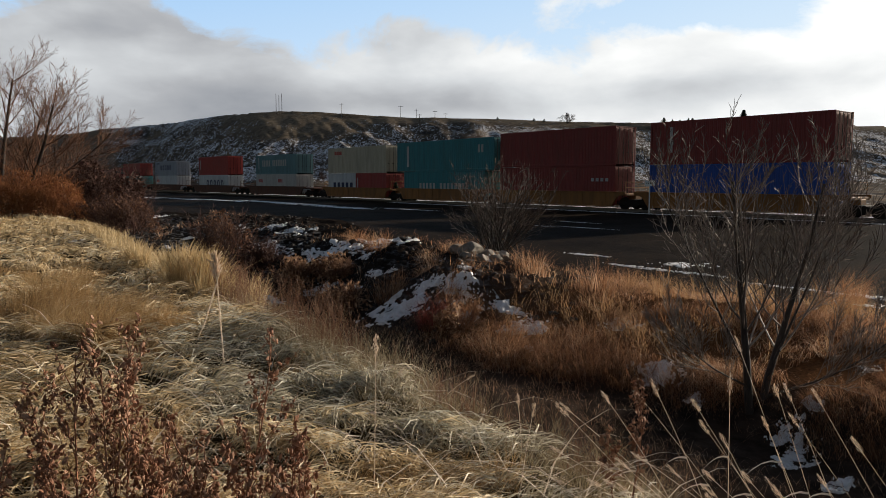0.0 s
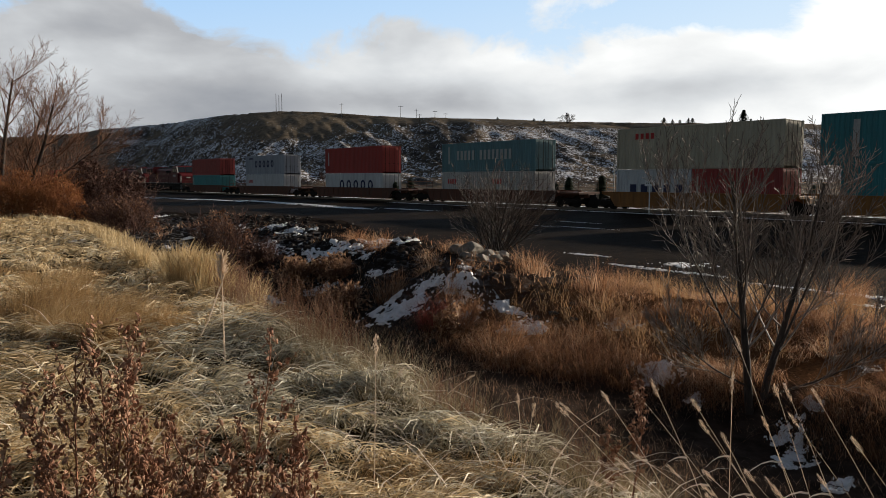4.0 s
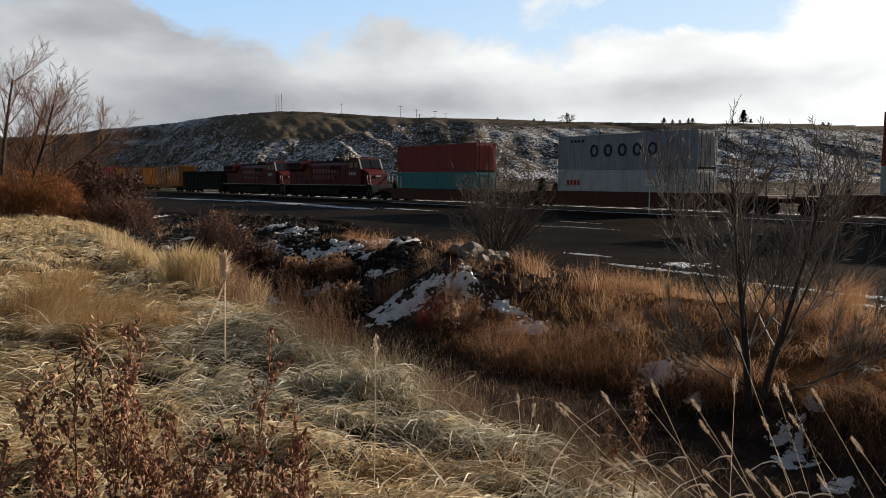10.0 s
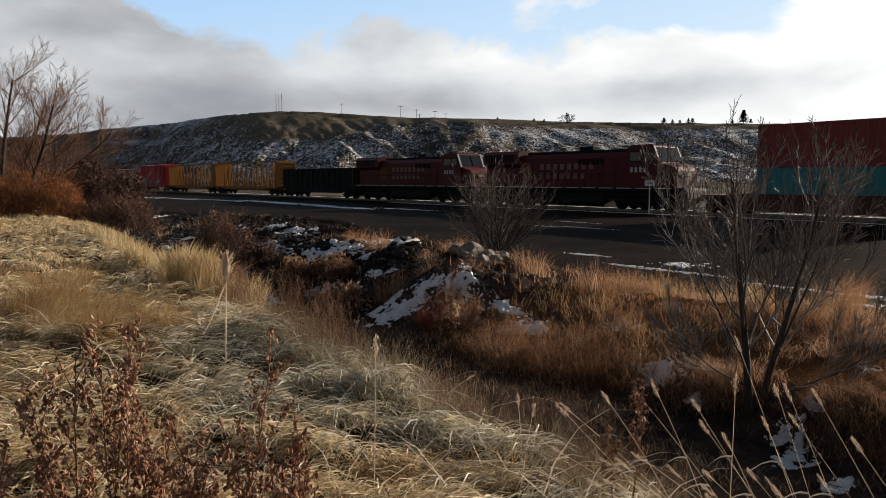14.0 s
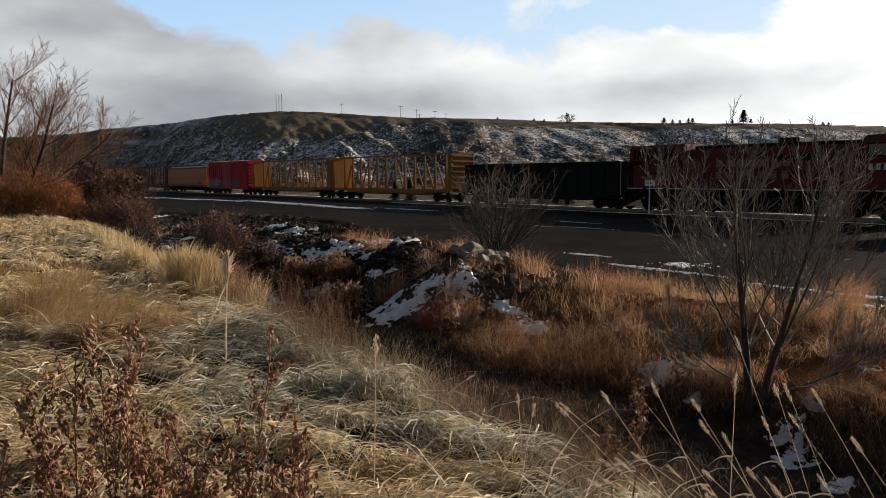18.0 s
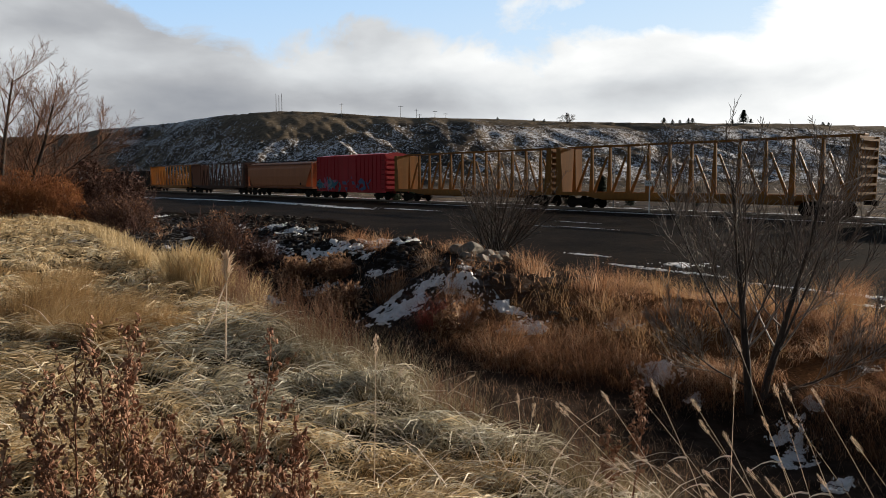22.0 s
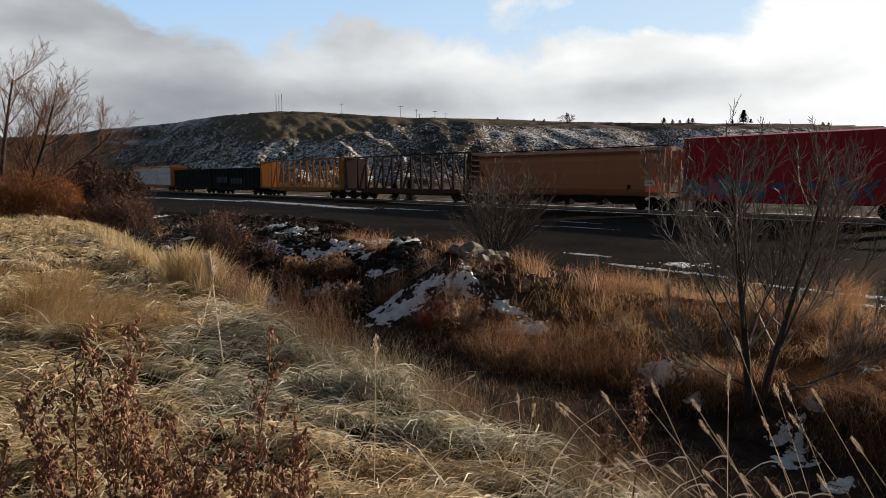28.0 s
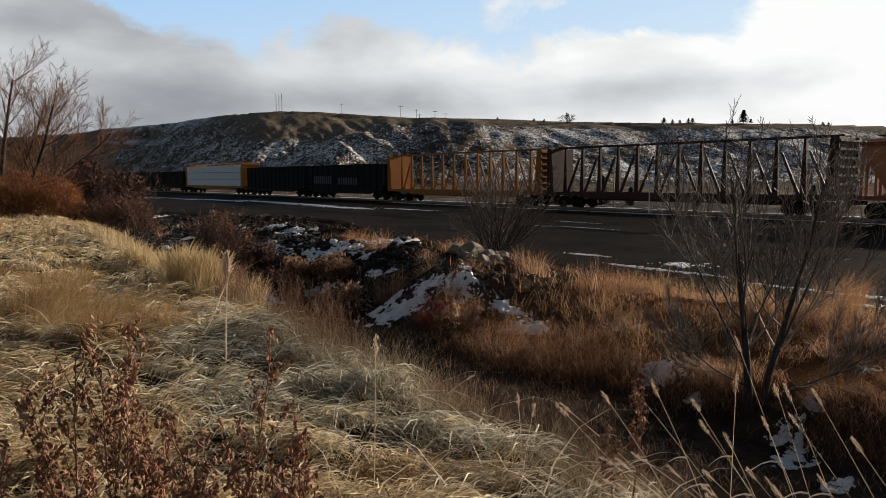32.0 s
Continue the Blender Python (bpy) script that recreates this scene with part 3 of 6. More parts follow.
# ---- well cars ----
def well_car(length, well, material, label, trucks=(True, True), shared=0.0):
    """A sunken double-stack car: two deep side sills, a cross floor and a platform over each truck."""
    c = thing("well_car", label, "railway car", "cars of the train")
    h, w = length / 2, well / 2
    for y in (-1.46, 1.34):
        bm = bmesh.new()
        prism(bm, [(-w - .7, 1.12), (-w, .95), (-w + .5, .26), (w - .5, .26), (w, .95), (w + .7, 1.12), (w + .7, 1.28), (-w - .7, 1.28)], y, y + .12)
        for k in range(int(well / 1.1)):
            x = -w + .9 + k * 1.1
            box(bm, x, x + .08, y - .03, y + .15, .28, 1.2)
        box(bm, -w - .7, w + .7, y - .05, y + .17, 1.24, 1.31, .01)
        box(bm, -w + .5, w - .5, y - .04, y + .16, .24, .32, .01)
        part("side_sill", bm, material, c)
    bm = bmesh.new()
    for k in range(int(well / 1.5)):
        x = -w + .6 + k * 1.5
        box(bm, x, x + .3, -1.4, 1.4, .2, .28)
    part("cross_floor", bm, material, c)
    for sign in (-1, 1):
        bm = bmesh.new()
        box(bm, *sorted((sign * (w + .05), sign * (h - .35))), -1.25, 1.25, 1.02, 1.2, .02)
        box(bm, *sorted((sign * (w + .05), sign * (h - .2))), -.35, .35, .74, 1.06, .02)
        part("end_platform", bm, material, c)
        bm = bmesh.new()
        for y in (-1.2, 1.2):
            rod(bm, (sign * (h - .5), y, 1.2), (sign * (h - .5), y, 2.0), .022)
        rod(bm, (sign * (h - .5), -1.2, 2.0), (sign * (h - .5), 1.2, 2.0), .022)
        rod(bm, (sign * (h - .5), -1.2, 1.6), (sign * (h - .5), 1.2, 1.6), .018)
        part("end_railing", bm, material, c)
    if trucks[0]:
        bogie(c, h - 1.9 if not shared else h + shared)
    if trucks[1]:
        bogie(c, -h + 1.9 if not shared else -h - shared)
    if not shared:
        coupler(c, h - .3, 1)
        coupler(c, -h + .3, -1)
    return c


FLOOR_Z = 0.30
STD, HICUBE = 2.591, 2.896
STACKS = (
    # s of the middle, lower (length, height, colour, label), upper likewise, short pairs below
    (23.55, ("blue", 12.19, HICUBE), ("maroon", 12.19, HICUBE)),
    (38.7, ("maroon", 12.19, HICUBE), ("maroon", 12.19, HICUBE)),
    (52.9, ("teal", 12.19, STD + 0.1), ("teal", 14.63, HICUBE)),
    (68.35, ("pair", 12.19, STD), ("beige", 12.19, HICUBE)),
    (88.7, ("pale", 12.19, STD), ("green", 12.19, STD)),
    (111.0, ("white", 12.19, STD), ("red", 12.19, HICUBE)),
    (134.15, ("white", 12.19, STD), ("grey", 12.19, STD)),
    (156.1, ("sea", 12.19, STD), ("redbrown", 12.19, STD)),
)
PAINTS = {
    "blue": ((0.025, 0.085, 0.36), "bright blue"), "maroon": ((0.25, 0.042, 0.038), "dark maroon"), "teal": ((0.045, 0.23, 0.26), "deep teal"),
    "beige": ((0.52, 0.47, 0.36), "weathered beige"), "green": ((0.13, 0.26, 0.29), "sea green"), "red": ((0.38, 0.042, 0.036), "bright red"),
    "grey": ((0.36, 0.39, 0.45), "light grey"), "white": ((0.60, 0.62, 0.64), "dirty white"), "pale": ((0.52, 0.51, 0.49), "pale grey"),
    "sea": ((0.06, 0.28, 0.30), "sea green"), "redbrown": ((0.34, 0.052, 0.048), "red-brown"),
}
CPAINT = {k: paint("container_" + k, c, 0.5, 0.38) for k, (c, _) in PAINTS.items()}


def load(colour, length, height, s, z, upper):
    base = container(f"{PAINTS[colour][1]} corrugated steel container {'stacked on another' if upper else 'sunk in a well car'}", length, height, CPAINT[colour], dark=STEEL)
    on_train(base, s, 0.16 + z)
    h = length / 2
    return base, h


def stack(s, lower, upper):
    colour, length, height = lower
    z = FLOOR_Z
    if colour == "pair":
        a, h = load("white", 6.06, height, s + 3.06, z, False)
        letters(a, -2.0, 2.6, .95, 1.55, 5, NAVY)
        b, h = load("redbrown", 6.06, height, s - 3.06, z, False)
        letters(b, -2.7, -2.5, .5, 2.1, 1, WHITE)
    elif colour == "pale":
        for k in (3.06, -3.06):
            a, h = load("pale", 6.06, height, s + k, z, False)
            letters(a, -2.2, -.9, 1.5, 1.95, 4, REDMARK)
    else:
        a, h = load(colour, length, height, s, z, False)
        if colour == "teal":
            letters(a, -3.6, 4.0, .75, 1.55, 14, WHITE, gaps=(5,))
        if colour == "white" and s < 120:
            ovals(a, -2.3, 1.5, .95, .75, 1.85, 5, NAVY)
        elif colour == "white":
            letters(a, -5.2, -3.8, 1.45, 1.85, 4, REDMARK)
        if colour == "maroon":
            letters(a, 3.8, 5.6, 1.75, 2.0, 4, WHITE)
        if colour == "sea":
            letters(a, -5.75, -5.35, .7, 2.2, 1, WHITE)
    colour, length, height = upper
    b, h = load(colour, length, height, s, z + lower[2] + .02, True)
    if colour == "maroon" and s < 30:
        letters(b, -h + 1.5, -h + 1.85, .8, 2.5, 1, WHITE)
    if colour == "teal":
        letters(b, -h + 1.6, -h + 2.2, .45, 2.5, 1, WHITE)
        letters(b, h - 2.2, h - 1.3, 1.6, 2.3, 2, WHITE)
    if colour == "beige":
        letters(b, -4.6, -2.9, 2.1, 2.5, 4, REDMARK)
    if colour == "green":
        letters(b, -4.0, 3.4, 1.05, 1.9, 14, WHITE, gaps=(5,))
        letters(b, -h + .9, -h + 1.2, .7, 2.3, 1, WHITE)
    if colour == "red":
        letters(b, -h + .7, -h + 1.0, .9, 2.4, 1, WHITE)
    if colour == "grey":
        ovals(b, -2.5, 1.28, .78, .95, 1.9, 5, NAVY)
        letters(b, -4.9, -3.4, 2.1, 2.3, 4, NAVY)


def build_intermodal():
    for row in STACKS:
        stack(*row)
    # articulated set, a truck shared at each joint
    for s in (23.55, 38.7, 52.9, 68.35):
        c = well_car(15.05, 13.0, WELL, "rusty yellow-brown articulated well car carrying stacked containers", (True, s > 60), shared=0.05)
        on_train(c, s)
    for s, length, well in ((88.7, 22.3, 16.2), (111.0, 22.3, 16.2), (134.15, 22.6, 16.4), (156.1, 20.4, 14.4)):
        c = well_car(length, well, WELLDARK, "rusty red-brown well car carrying stacked containers")
        on_train(c, s)


# ---- locomotives ----
def locomotive(label):
    red = CPRED
    c = thing("locomotive", label, "locomotive", "locomotives in the train")
    h = 10.7
    bm = bmesh.new()
    box(bm, -h + .5, h - .5, -1.5, 1.5, 1.35, 1.62, .02)
    box(bm, -h + .5, h - .5, -1.1, 1.1, .95, 1.36)
    part("underframe", bm, BLACK, c)
    # light on the walkway's edge, painted as pale lengths between the stanchions
    stripe = None
    for k in range(12):
        if stripe is None:
            bm = bmesh.new()
            box(bm, 0, 1.35, -1.515, -1.50, 1.54, 1.60)
            stripe = part("lit_sill_stripe", bm, WHITE, c)
            stripe.location = (-h + .7, 0, 0)
        else:
            share(stripe, c, pose(-h + .7 + k * 1.62, 0, 0))
    bm = bmesh.new()
    extrude_x(bm, [(-1.0, 1.62), (-1.0, 3.85), (-.8, 4.2), (.8, 4.2), (1.0, 3.85), (1.0, 1.62)], -h + 4.4, h - 5.3)
    hood = part("long_hood", bm, red, c)
    for k in range(9):
        bm = bmesh.new()
        x = -h + 4.7 + k * 1.15
        box(bm, x, x + .95, -1.03, -1.0, 1.8, 3.6, .01)
        part("hood_door", bm, red, hood)
    bm = bmesh.new()
    for k in range(6):
        box(bm, .6 + k * .42, .9 + k * .42, -1.05, -.99, 3.3, 3.75)
    part("hood_grille", bm, BLACK, hood)
    bm = bmesh.new()
    extrude_x(bm, [(-1.05, 1.62), (-1.05, 3.2), (-1.5, 3.5), (-1.5, 4.3), (-1.3, 4.55), (1.3, 4.55), (1.5, 4.3), (1.5, 3.5), (1.05, 3.2), (1.05, 1.62)], -h + .9, -h + 5.2)
    wing = part("radiator_hood", bm, red, c)
    for k in range(10):
        bm = bmesh.new()
        box(bm, -h + 1.2 + k * .36, -h + 1.44 + k * .36, -1.52, -1.48, 3.6, 4.25)
        part("radiator_grille", bm, BLACK, wing)
    bm = bmesh.new()
    box(bm, -h + 5.4, h - 5.6, -.55, .55, 4.2, 4.42, .05)
    part("roof_duct", bm, BLACK, c)
    bm = bmesh.new()
    box(bm, 0.2, 1.5, -.4, .4, 4.42, 4.72, .04)
    part("exhaust_stack", bm, BLACK, c)
    bm = bmesh.new()
    box(bm, h - 4.6, h - 4.0, -.3, .3, 4.62, 4.72, .02)
    part("horn_box", bm, BLACK, c)
    # a wide cab whose windshield leans back, and a short blunt nose
    bm = bmesh.new()
    prism(bm, [(h - 5.3, 1.62), (h - 5.3, 4.45), (h - 5.1, 4.62), (h - 3.25, 4.62), (h - 3.1, 4.5), (h - 2.55, 3.35), (h - 2.55, 1.62)], -1.5, 1.5)
    bmesh.ops.bevel(bm, geom=[e for e in bm.edges if abs(e.verts[0].co.y - e.verts[1].co.y) < .01 and min(v.co.z for v in e.verts) > 4.4], offset=.18, segments=2, affect="EDGES")
    cab = part("cab", bm, red, c)
    for x, w in ((h - 4.95, .95), (h - 3.75, .7)):
        bm = bmesh.new()
        box(bm, x - .06, x + w + .06, -1.52, -1.49, 3.42, 4.18)
        rim = part("window_frame", bm, BLACK, cab)
        bm = bmesh.new()
        box(bm, x, x + w, -1.535, -1.515, 3.5, 4.1)
        part("side_window", bm, GLASS, rim)
    for y0, y1 in ((-1.3, -.08), (.08, 1.3)):
        bm = bmesh.new()
        prism(bm, [(h - 3.07, 4.42), (h - 2.59, 3.45), (h - 2.54, 3.47), (h - 3.02, 4.44)], y0, y1)
        part("windshield", bm, GLASS, cab)
    # white posts put the bright highlight on the cab front into paint
    bm = bmesh.new()
    prism(bm, [(h - 3.1, 4.5), (h - 2.55, 3.35), (h - 2.50, 3.37), (h - 3.05, 4.52)], -1.47, -1.3)
    prism(bm, [(h - 3.1, 4.5), (h - 2.55, 3.35), (h - 2.50, 3.37), (h - 3.05, 4.52)], 1.3, 1.47)
    part("windshield_glint_post", bm, WHITE, cab)
    bm = bmesh.new()
    prism(bm, [(h - 2.55, 1.62), (h - 2.55, 3.3), (h - 2.2, 3.2), (h - 1.5, 3.02), (h - 1.32, 2.8), (h - 1.25, 1.62)], -1.2, 1.2)
    nose = part("nose", bm, red, c)
    bm = bmesh.new()
    box(bm, h - 1.34, h - 1.24, -.35, .35, 2.45, 2.65)
    part("headlight", bm, WHITE, nose)
    bm = bmesh.new()
    prism(bm, [(h - .5, .25), (h - .15, .3), (h - .35, 1.4), (h - .5, 1.6)], -1.45, 1.45)
    part("pilot", bm, BLACK, c)
    bm = bmesh.new()
    prism(bm, [(-h + .5, .3), (-h + .3, .3), (-h + .4, 1.6), (-h + .5, 1.6)], -1.45, 1.45)
    part("rear_plate", bm, BLACK, c)
    bm = bmesh.new()
    extrude_x(bm, [(-1.42, 1.05), (-1.42, .45), (-1.1, .18), (1.1, .18), (1.42, .45), (1.42, 1.05)], -3.3, 3.3)
    part("fuel_tank", bm, BLACK, c)
    for x in (h - 4.1, -h + 4.1):
        for y0, y1, z0, z1 in ((-.62, .62, .3, 1.0), (-1.22, -1.1, .5, .86), (1.1, 1.22, .5, .86)):
            bm = bmesh.new()
            box(bm, x - 2.4, x + 2.4, y0, y1, z0, z1, .04)
            part("traction_motor" if y0 == -.62 else "truck_beam", bm, BLACK, c)
    for y in (-1.45, 1.45):
        xs = [-h + .7 + k * 1.45 for k in range(11)]
        bm = bmesh.new()
        for x in xs:
            rod(bm, (x, y, 1.6), (x, y, 2.6), .018)
        rod(bm, (xs[0], y, 2.6), (xs[-1], y, 2.6), .018)
        part("handrail", bm, STEEL, c)
        bm = bmesh.new()
        for k in range(2):
            rod(bm, (h - 1.2 + k * .55, y, .5), (h - 1.05 + k * .55, y, 1.5), .022)
            rod(bm, (h - 1.05 + k * .55, y, 1.5), (h - 1.3 + k * .55, y, 2.7), .022)
        part("step_rail", bm, WHITE, c)
        for k in range(4):
            bm = bmesh.new()
            box(bm, h - 1.15, h - .55, y - .02, y + .02 + (.3 if y < 0 else -.3), .35 + k * .3, .39 + k * .3)
            part("step", bm, STEEL, c)
    letters(c, -3.6, 2.2, 2.98, 3.42, 8, GOLDMARK, -1.035)
    letters(c, -3.6, 1.4, 2.25, 2.69, 7, GOLDMARK, -1.035)
    bm = bmesh.new()
    rod(bm, (-5.1, -1.03, 2.85), (-5.1, -1.05, 2.85), .72, 24)
    part("emblem", bm, EMBLEM, c, "round faded gold emblem")
    letters(c, h - 5.0, h - 3.5, 2.7, 3.05, 4, WHITE, -1.505, "number_bars")
    bogie(c, h - 4.1, 3, 2.0, .52)
    bogie(c, -h + 4.1, 3, 2.0, .52)
    coupler(c, h - .4, 1)
    coupler(c, -h + .4, -1)
    return c


CPRED = paint("locomotive_red", (0.115, 0.006, 0.010), 0.45, 0.45, (0.030, 0.012, 0.011))


# ---- freight cars ----
SOOT = Nodes("sooty_black").set((0.008, 0.008, 0.009), 0.95, spec=0.0)


def gondola(length, top, material, label, ribs=14):
    c = thing("hopper_gondola", label, "railway car", "cars of the train")
    h = length / 2 - .35
    for y in (-1.5, 1.42):
        bm = bmesh.new()
        prism(bm, [(-h, 1.05), (-h, top), (h, top), (h, 1.05), (h - 1.2, .95), (h - 2.6, .62), (-h + 2.6, .62), (-h + 1.2, .95)], y, y + .08)
        for k in range(ribs):
            x = -h + .1 + k * (2 * h - .3) / (ribs - 1)
            box(bm, x, x + .1, y - .07 if y < 0 else y, y + .08 if y < 0 else y + .15, 1.0, top)
        box(bm, -h, h, y - .09 if y < 0 else y, y + .08 if y < 0 else y + .17, top - .12, top + .02)
        part("side_wall", bm, material, c)
    for x in (-h, h - .1):
        bm = bmesh.new()
        box(bm, x, x + .1, -1.42, 1.42, 1.05, top)
        part("end_wall", bm, SOOT, c)
    bm = bmesh.new()
    box(bm, -h, h, -1.4, 1.4, .78, .9)
    box(bm, -h - .2, h + .2, -.4, .4, .75, 1.02)
    part("floor", bm, material, c)
    bm = bmesh.new()
    box(bm, -h + .12, h - .12, -1.4, 1.4, top - .6, top - .35)
    part("coal_load", bm, M_CLOD, c)
    bogie(c, h - 1.6)
    bogie(c, -h + 1.6)
    coupler(c, h, 1)
    coupler(c, -h, -1)
    return c


def centerbeam(material, label, loaded=False, length=22.7):
    c = thing("centerbeam_car", label, "railway car", "centerbeam cars")
    h, deck, top = length / 2 - .45, 1.15, 4.62
    bm = bmesh.new()
    box(bm, -h, h, -1.4, 1.4, deck - .06, deck)
    prism(bm, [(-h, deck - .06), (h, deck - .06), (h, .95), (h - 2.6, .95), (h - 3.6, .62), (-h + 3.6, .62), (-h + 2.6, .95), (-h, .95)], -.25, .25)
    part("deck", bm, material, c)
    for y in (-1.45, 1.37):
        bm = bmesh.new()
        prism(bm, [(-h, deck + .08), (h, deck + .08), (h, .98), (h - 3, .95), (h - 4, .78), (-h + 4, .78), (-h + 3, .95), (-h, .98)], y, y + .08)
        part("side_sill", bm, material, c)
    for sign in (-1, 1):
        x = sign * h
        bm = bmesh.new()
        box(bm, *sorted((x, x - sign * .12)), -1.42, 1.42, deck, top, .01)
        wall = part("bulkhead", bm, material, c)
        for y in (-1.4, 1.28):
            bm = bmesh.new()
            box(bm, *sorted((x, x + sign * .16)), y, y + .12, deck - .1, top)
            part("stiffener", bm, material, wall)
        for k in range(7):
            z = deck + .2 + k * .5
            bm = bmesh.new()
            box(bm, *sorted((x, x + sign * .2)), -1.28, 1.28, z, z + .13)
            part("rung", bm, material, wall)
        bm = bmesh.new()
        prism(bm, [(x - sign * .12, top), (x - sign * .12, deck), (x - sign * .55, deck), (x - sign * .3, top)], -1.42, -1.36)
        part("bulkhead_gusset", bm, material, c)
    bm = bmesh.new()
    box(bm, -h, h, -.3, .3, top + .02, top + .15, .02)
    part("top_chord", bm, material, c)
    # posts with braces that lean from the outer foot towards the middle
    bays = 12
    step = (2 * h - 1.2) / bays
    bm = bmesh.new()
    prism(bm, [(-.2, deck), (.2, deck), (.13, deck + 1.9), (.07, top), (-.07, top), (-.13, deck + 1.9)], -.08, .08)
    post = part("post", bm, material, c)
    post.location = (-h + .6, 0, 0)
    for k in range(1, bays + 1):
        share(post, c, pose(-h + .6 + k * step, 0, 0))
    for sign in (-1, 1):
        foot, head = sign * (step / 2 - .24), -sign * (step / 2 - .3)
        bm = bmesh.new()
        prism(bm, [(foot - .12, deck), (foot + .12, deck), (head + .07, top - .75), (head - .07, top - .75)], -.05, .05)
        brace = part("brace", bm, material, c)
        middle = [-h + .6 + (k + .5) * step for k in range(bays) if (k >= bays // 2) == (sign > 0)]
        brace.location = (middle[0], 0, 0)
        for x in middle[1:]:
            share(brace, c, pose(x, 0, 0))
    if loaded:
        packs = {}
        for k in range(9):
            for side in (-1, 1):
                for lay in range(3):
                    x0, L = -h + .55 + k * (2 * h - 1.1) / 9, (2 * h - 1.1) / 9 - .06
                    if side not in packs:
                        bm = bmesh.new()
                        box(bm, 0, L, *sorted((side * .32, side * 1.38)), 0, .98, .03)
                        for q in (.2, .5, .8):
                            box(bm, L * q, L * q + .05, *sorted((side * 1.375, side * 1.39)), 0, .98)
                        packs[side] = part("lumber_pack", bm, WRAP, c, "white wrapped lumber pack")
                        packs[side].location = (x0, 0, deck + .08 + lay * 1.03)
                    else:
                        share(packs[side], c, pose(x0, 0, deck + .08 + lay * 1.03))
    bogie(c, h - 1.9)
    bogie(c, -h + 1.9)
    coupler(c, h + .05, 1)
    coupler(c, -h - .05, -1)
    return c


def wrap_material():
    n = Nodes("lumber_wrap")
    v = n.noise(3, 3, .5, n.coords((1, 1, 6)))
    return n.set(n.ramp(v, (.32, (.34, .40, .52)), (.52, (.84, .86, .88))), .45)


WRAP = wrap_material()


def boxcar():
    m = paint("boxcar_red", (0.46, 0.016, 0.028), .5, .22)
    c = thing("boxcar", "bright red boxcar with sprayed graffiti low on its side", "railway car", "cars of the train")
    h, top = 7.32, 5.0
    bm = bmesh.new()
    extrude_x(bm, [(-1.5, .95), (-1.5, top - .12), (0, top + .06), (1.5, top - .12), (1.5, .95)], -h, h)
    part("body", bm, m, c)
    first = None
    for y in (-1.5, 1.5):
        for k in range(19):
            x = -h + .05 + k * (2 * h - .2) / 18
            if abs(x) < 1.7:
                continue
            if first is None:
                bm = bmesh.new()
                box(bm, 0, .1, -.06, .06, 1.0, top - .15)
                first = part("side_rib", bm, m, c)
                first.location = (x, y, 0)
            else:
                share(first, c, pose(x, y, 0))
    for x in (-1.62, .02):
        bm = bmesh.new()
        box(bm, x, x + 1.6, -1.58, -1.5, 1.05, top - .3, .01)
        for k in range(5):
            box(bm, x + .06, x + 1.54, -1.61, -1.57, 1.3 + k * .68, 1.62 + k * .68)
        part("sliding_door", bm, m, c)
    bm = bmesh.new()
    box(bm, -h, h, -1.56, -1.44, .8, .98)
    box(bm, -h, h, 1.44, 1.56, .8, .98)
    box(bm, -h, h, -.3, .3, .7, .96)
    part("side_sill", bm, m, c)
    for sign in (-1, 1):
        rib = None
        for k in range(7):
            if rib is None:
                bm = bmesh.new()
                box(bm, *sorted((sign * h, sign * (h + .06))), -1.4, 1.4, 1.2, 1.45)
                rib = part("end_rib", bm, m, c)
            else:
                share(rib, c, pose(0, 0, k * .53))
        bm = bmesh.new()
        for k in range(7):
            box(bm, *sorted((sign * (h - .6), sign * (h - .1))), -1.62, -1.58, 1.2 + k * .5, 1.24 + k * .5)
        part("ladder", bm, STEEL, c)
    rng = random.Random(5)
    for name, col, n_, x0, x1 in (("pale", (.22, .27, .31), 12, -6.9, -2.9), ("teal", (.05, .17, .24), 22, -7.0, -1.8), ("pink", (.50, .12, .22), 12, -6.4, -2.2), ("blue", (.08, .13, .26), 16, -1.5, 4.8)):
        bm = bmesh.new()
        y0 = -1.575 - .004 * len(name)
        for k in range(n_):
            x, z = rng.uniform(x0, x1), rng.uniform(1.15, 2.0)
            w, t, a = rng.uniform(.3, .8), rng.uniform(.08, .26), rng.uniform(-1.3, 1.3)
            o = []
            for q in range(7):
                g = q / 7 * 6.283
                px, pz = w * math.cos(g) * rng.uniform(.7, 1.1), t * math.sin(g) * rng.uniform(.7, 1.3)
                o.append((x + px * math.cos(a) - pz * math.sin(a), z + px * math.sin(a) + pz * math.cos(a)))
            prism(bm, o, y0, y0 + .003)
            y0 -= .0006
        tagged(part("graffiti", bm, paint("spray_" + name, col, .5, .15), c, "sprayed " + name + " graffiti strokes"), "sprayed " + name + " graffiti strokes", kind="stuff")
    bogie(c, h - 1.7)
    bogie(c, -h + 1.7)
    coupler(c, h, 1)
    coupler(c, -h, -1)
    return c


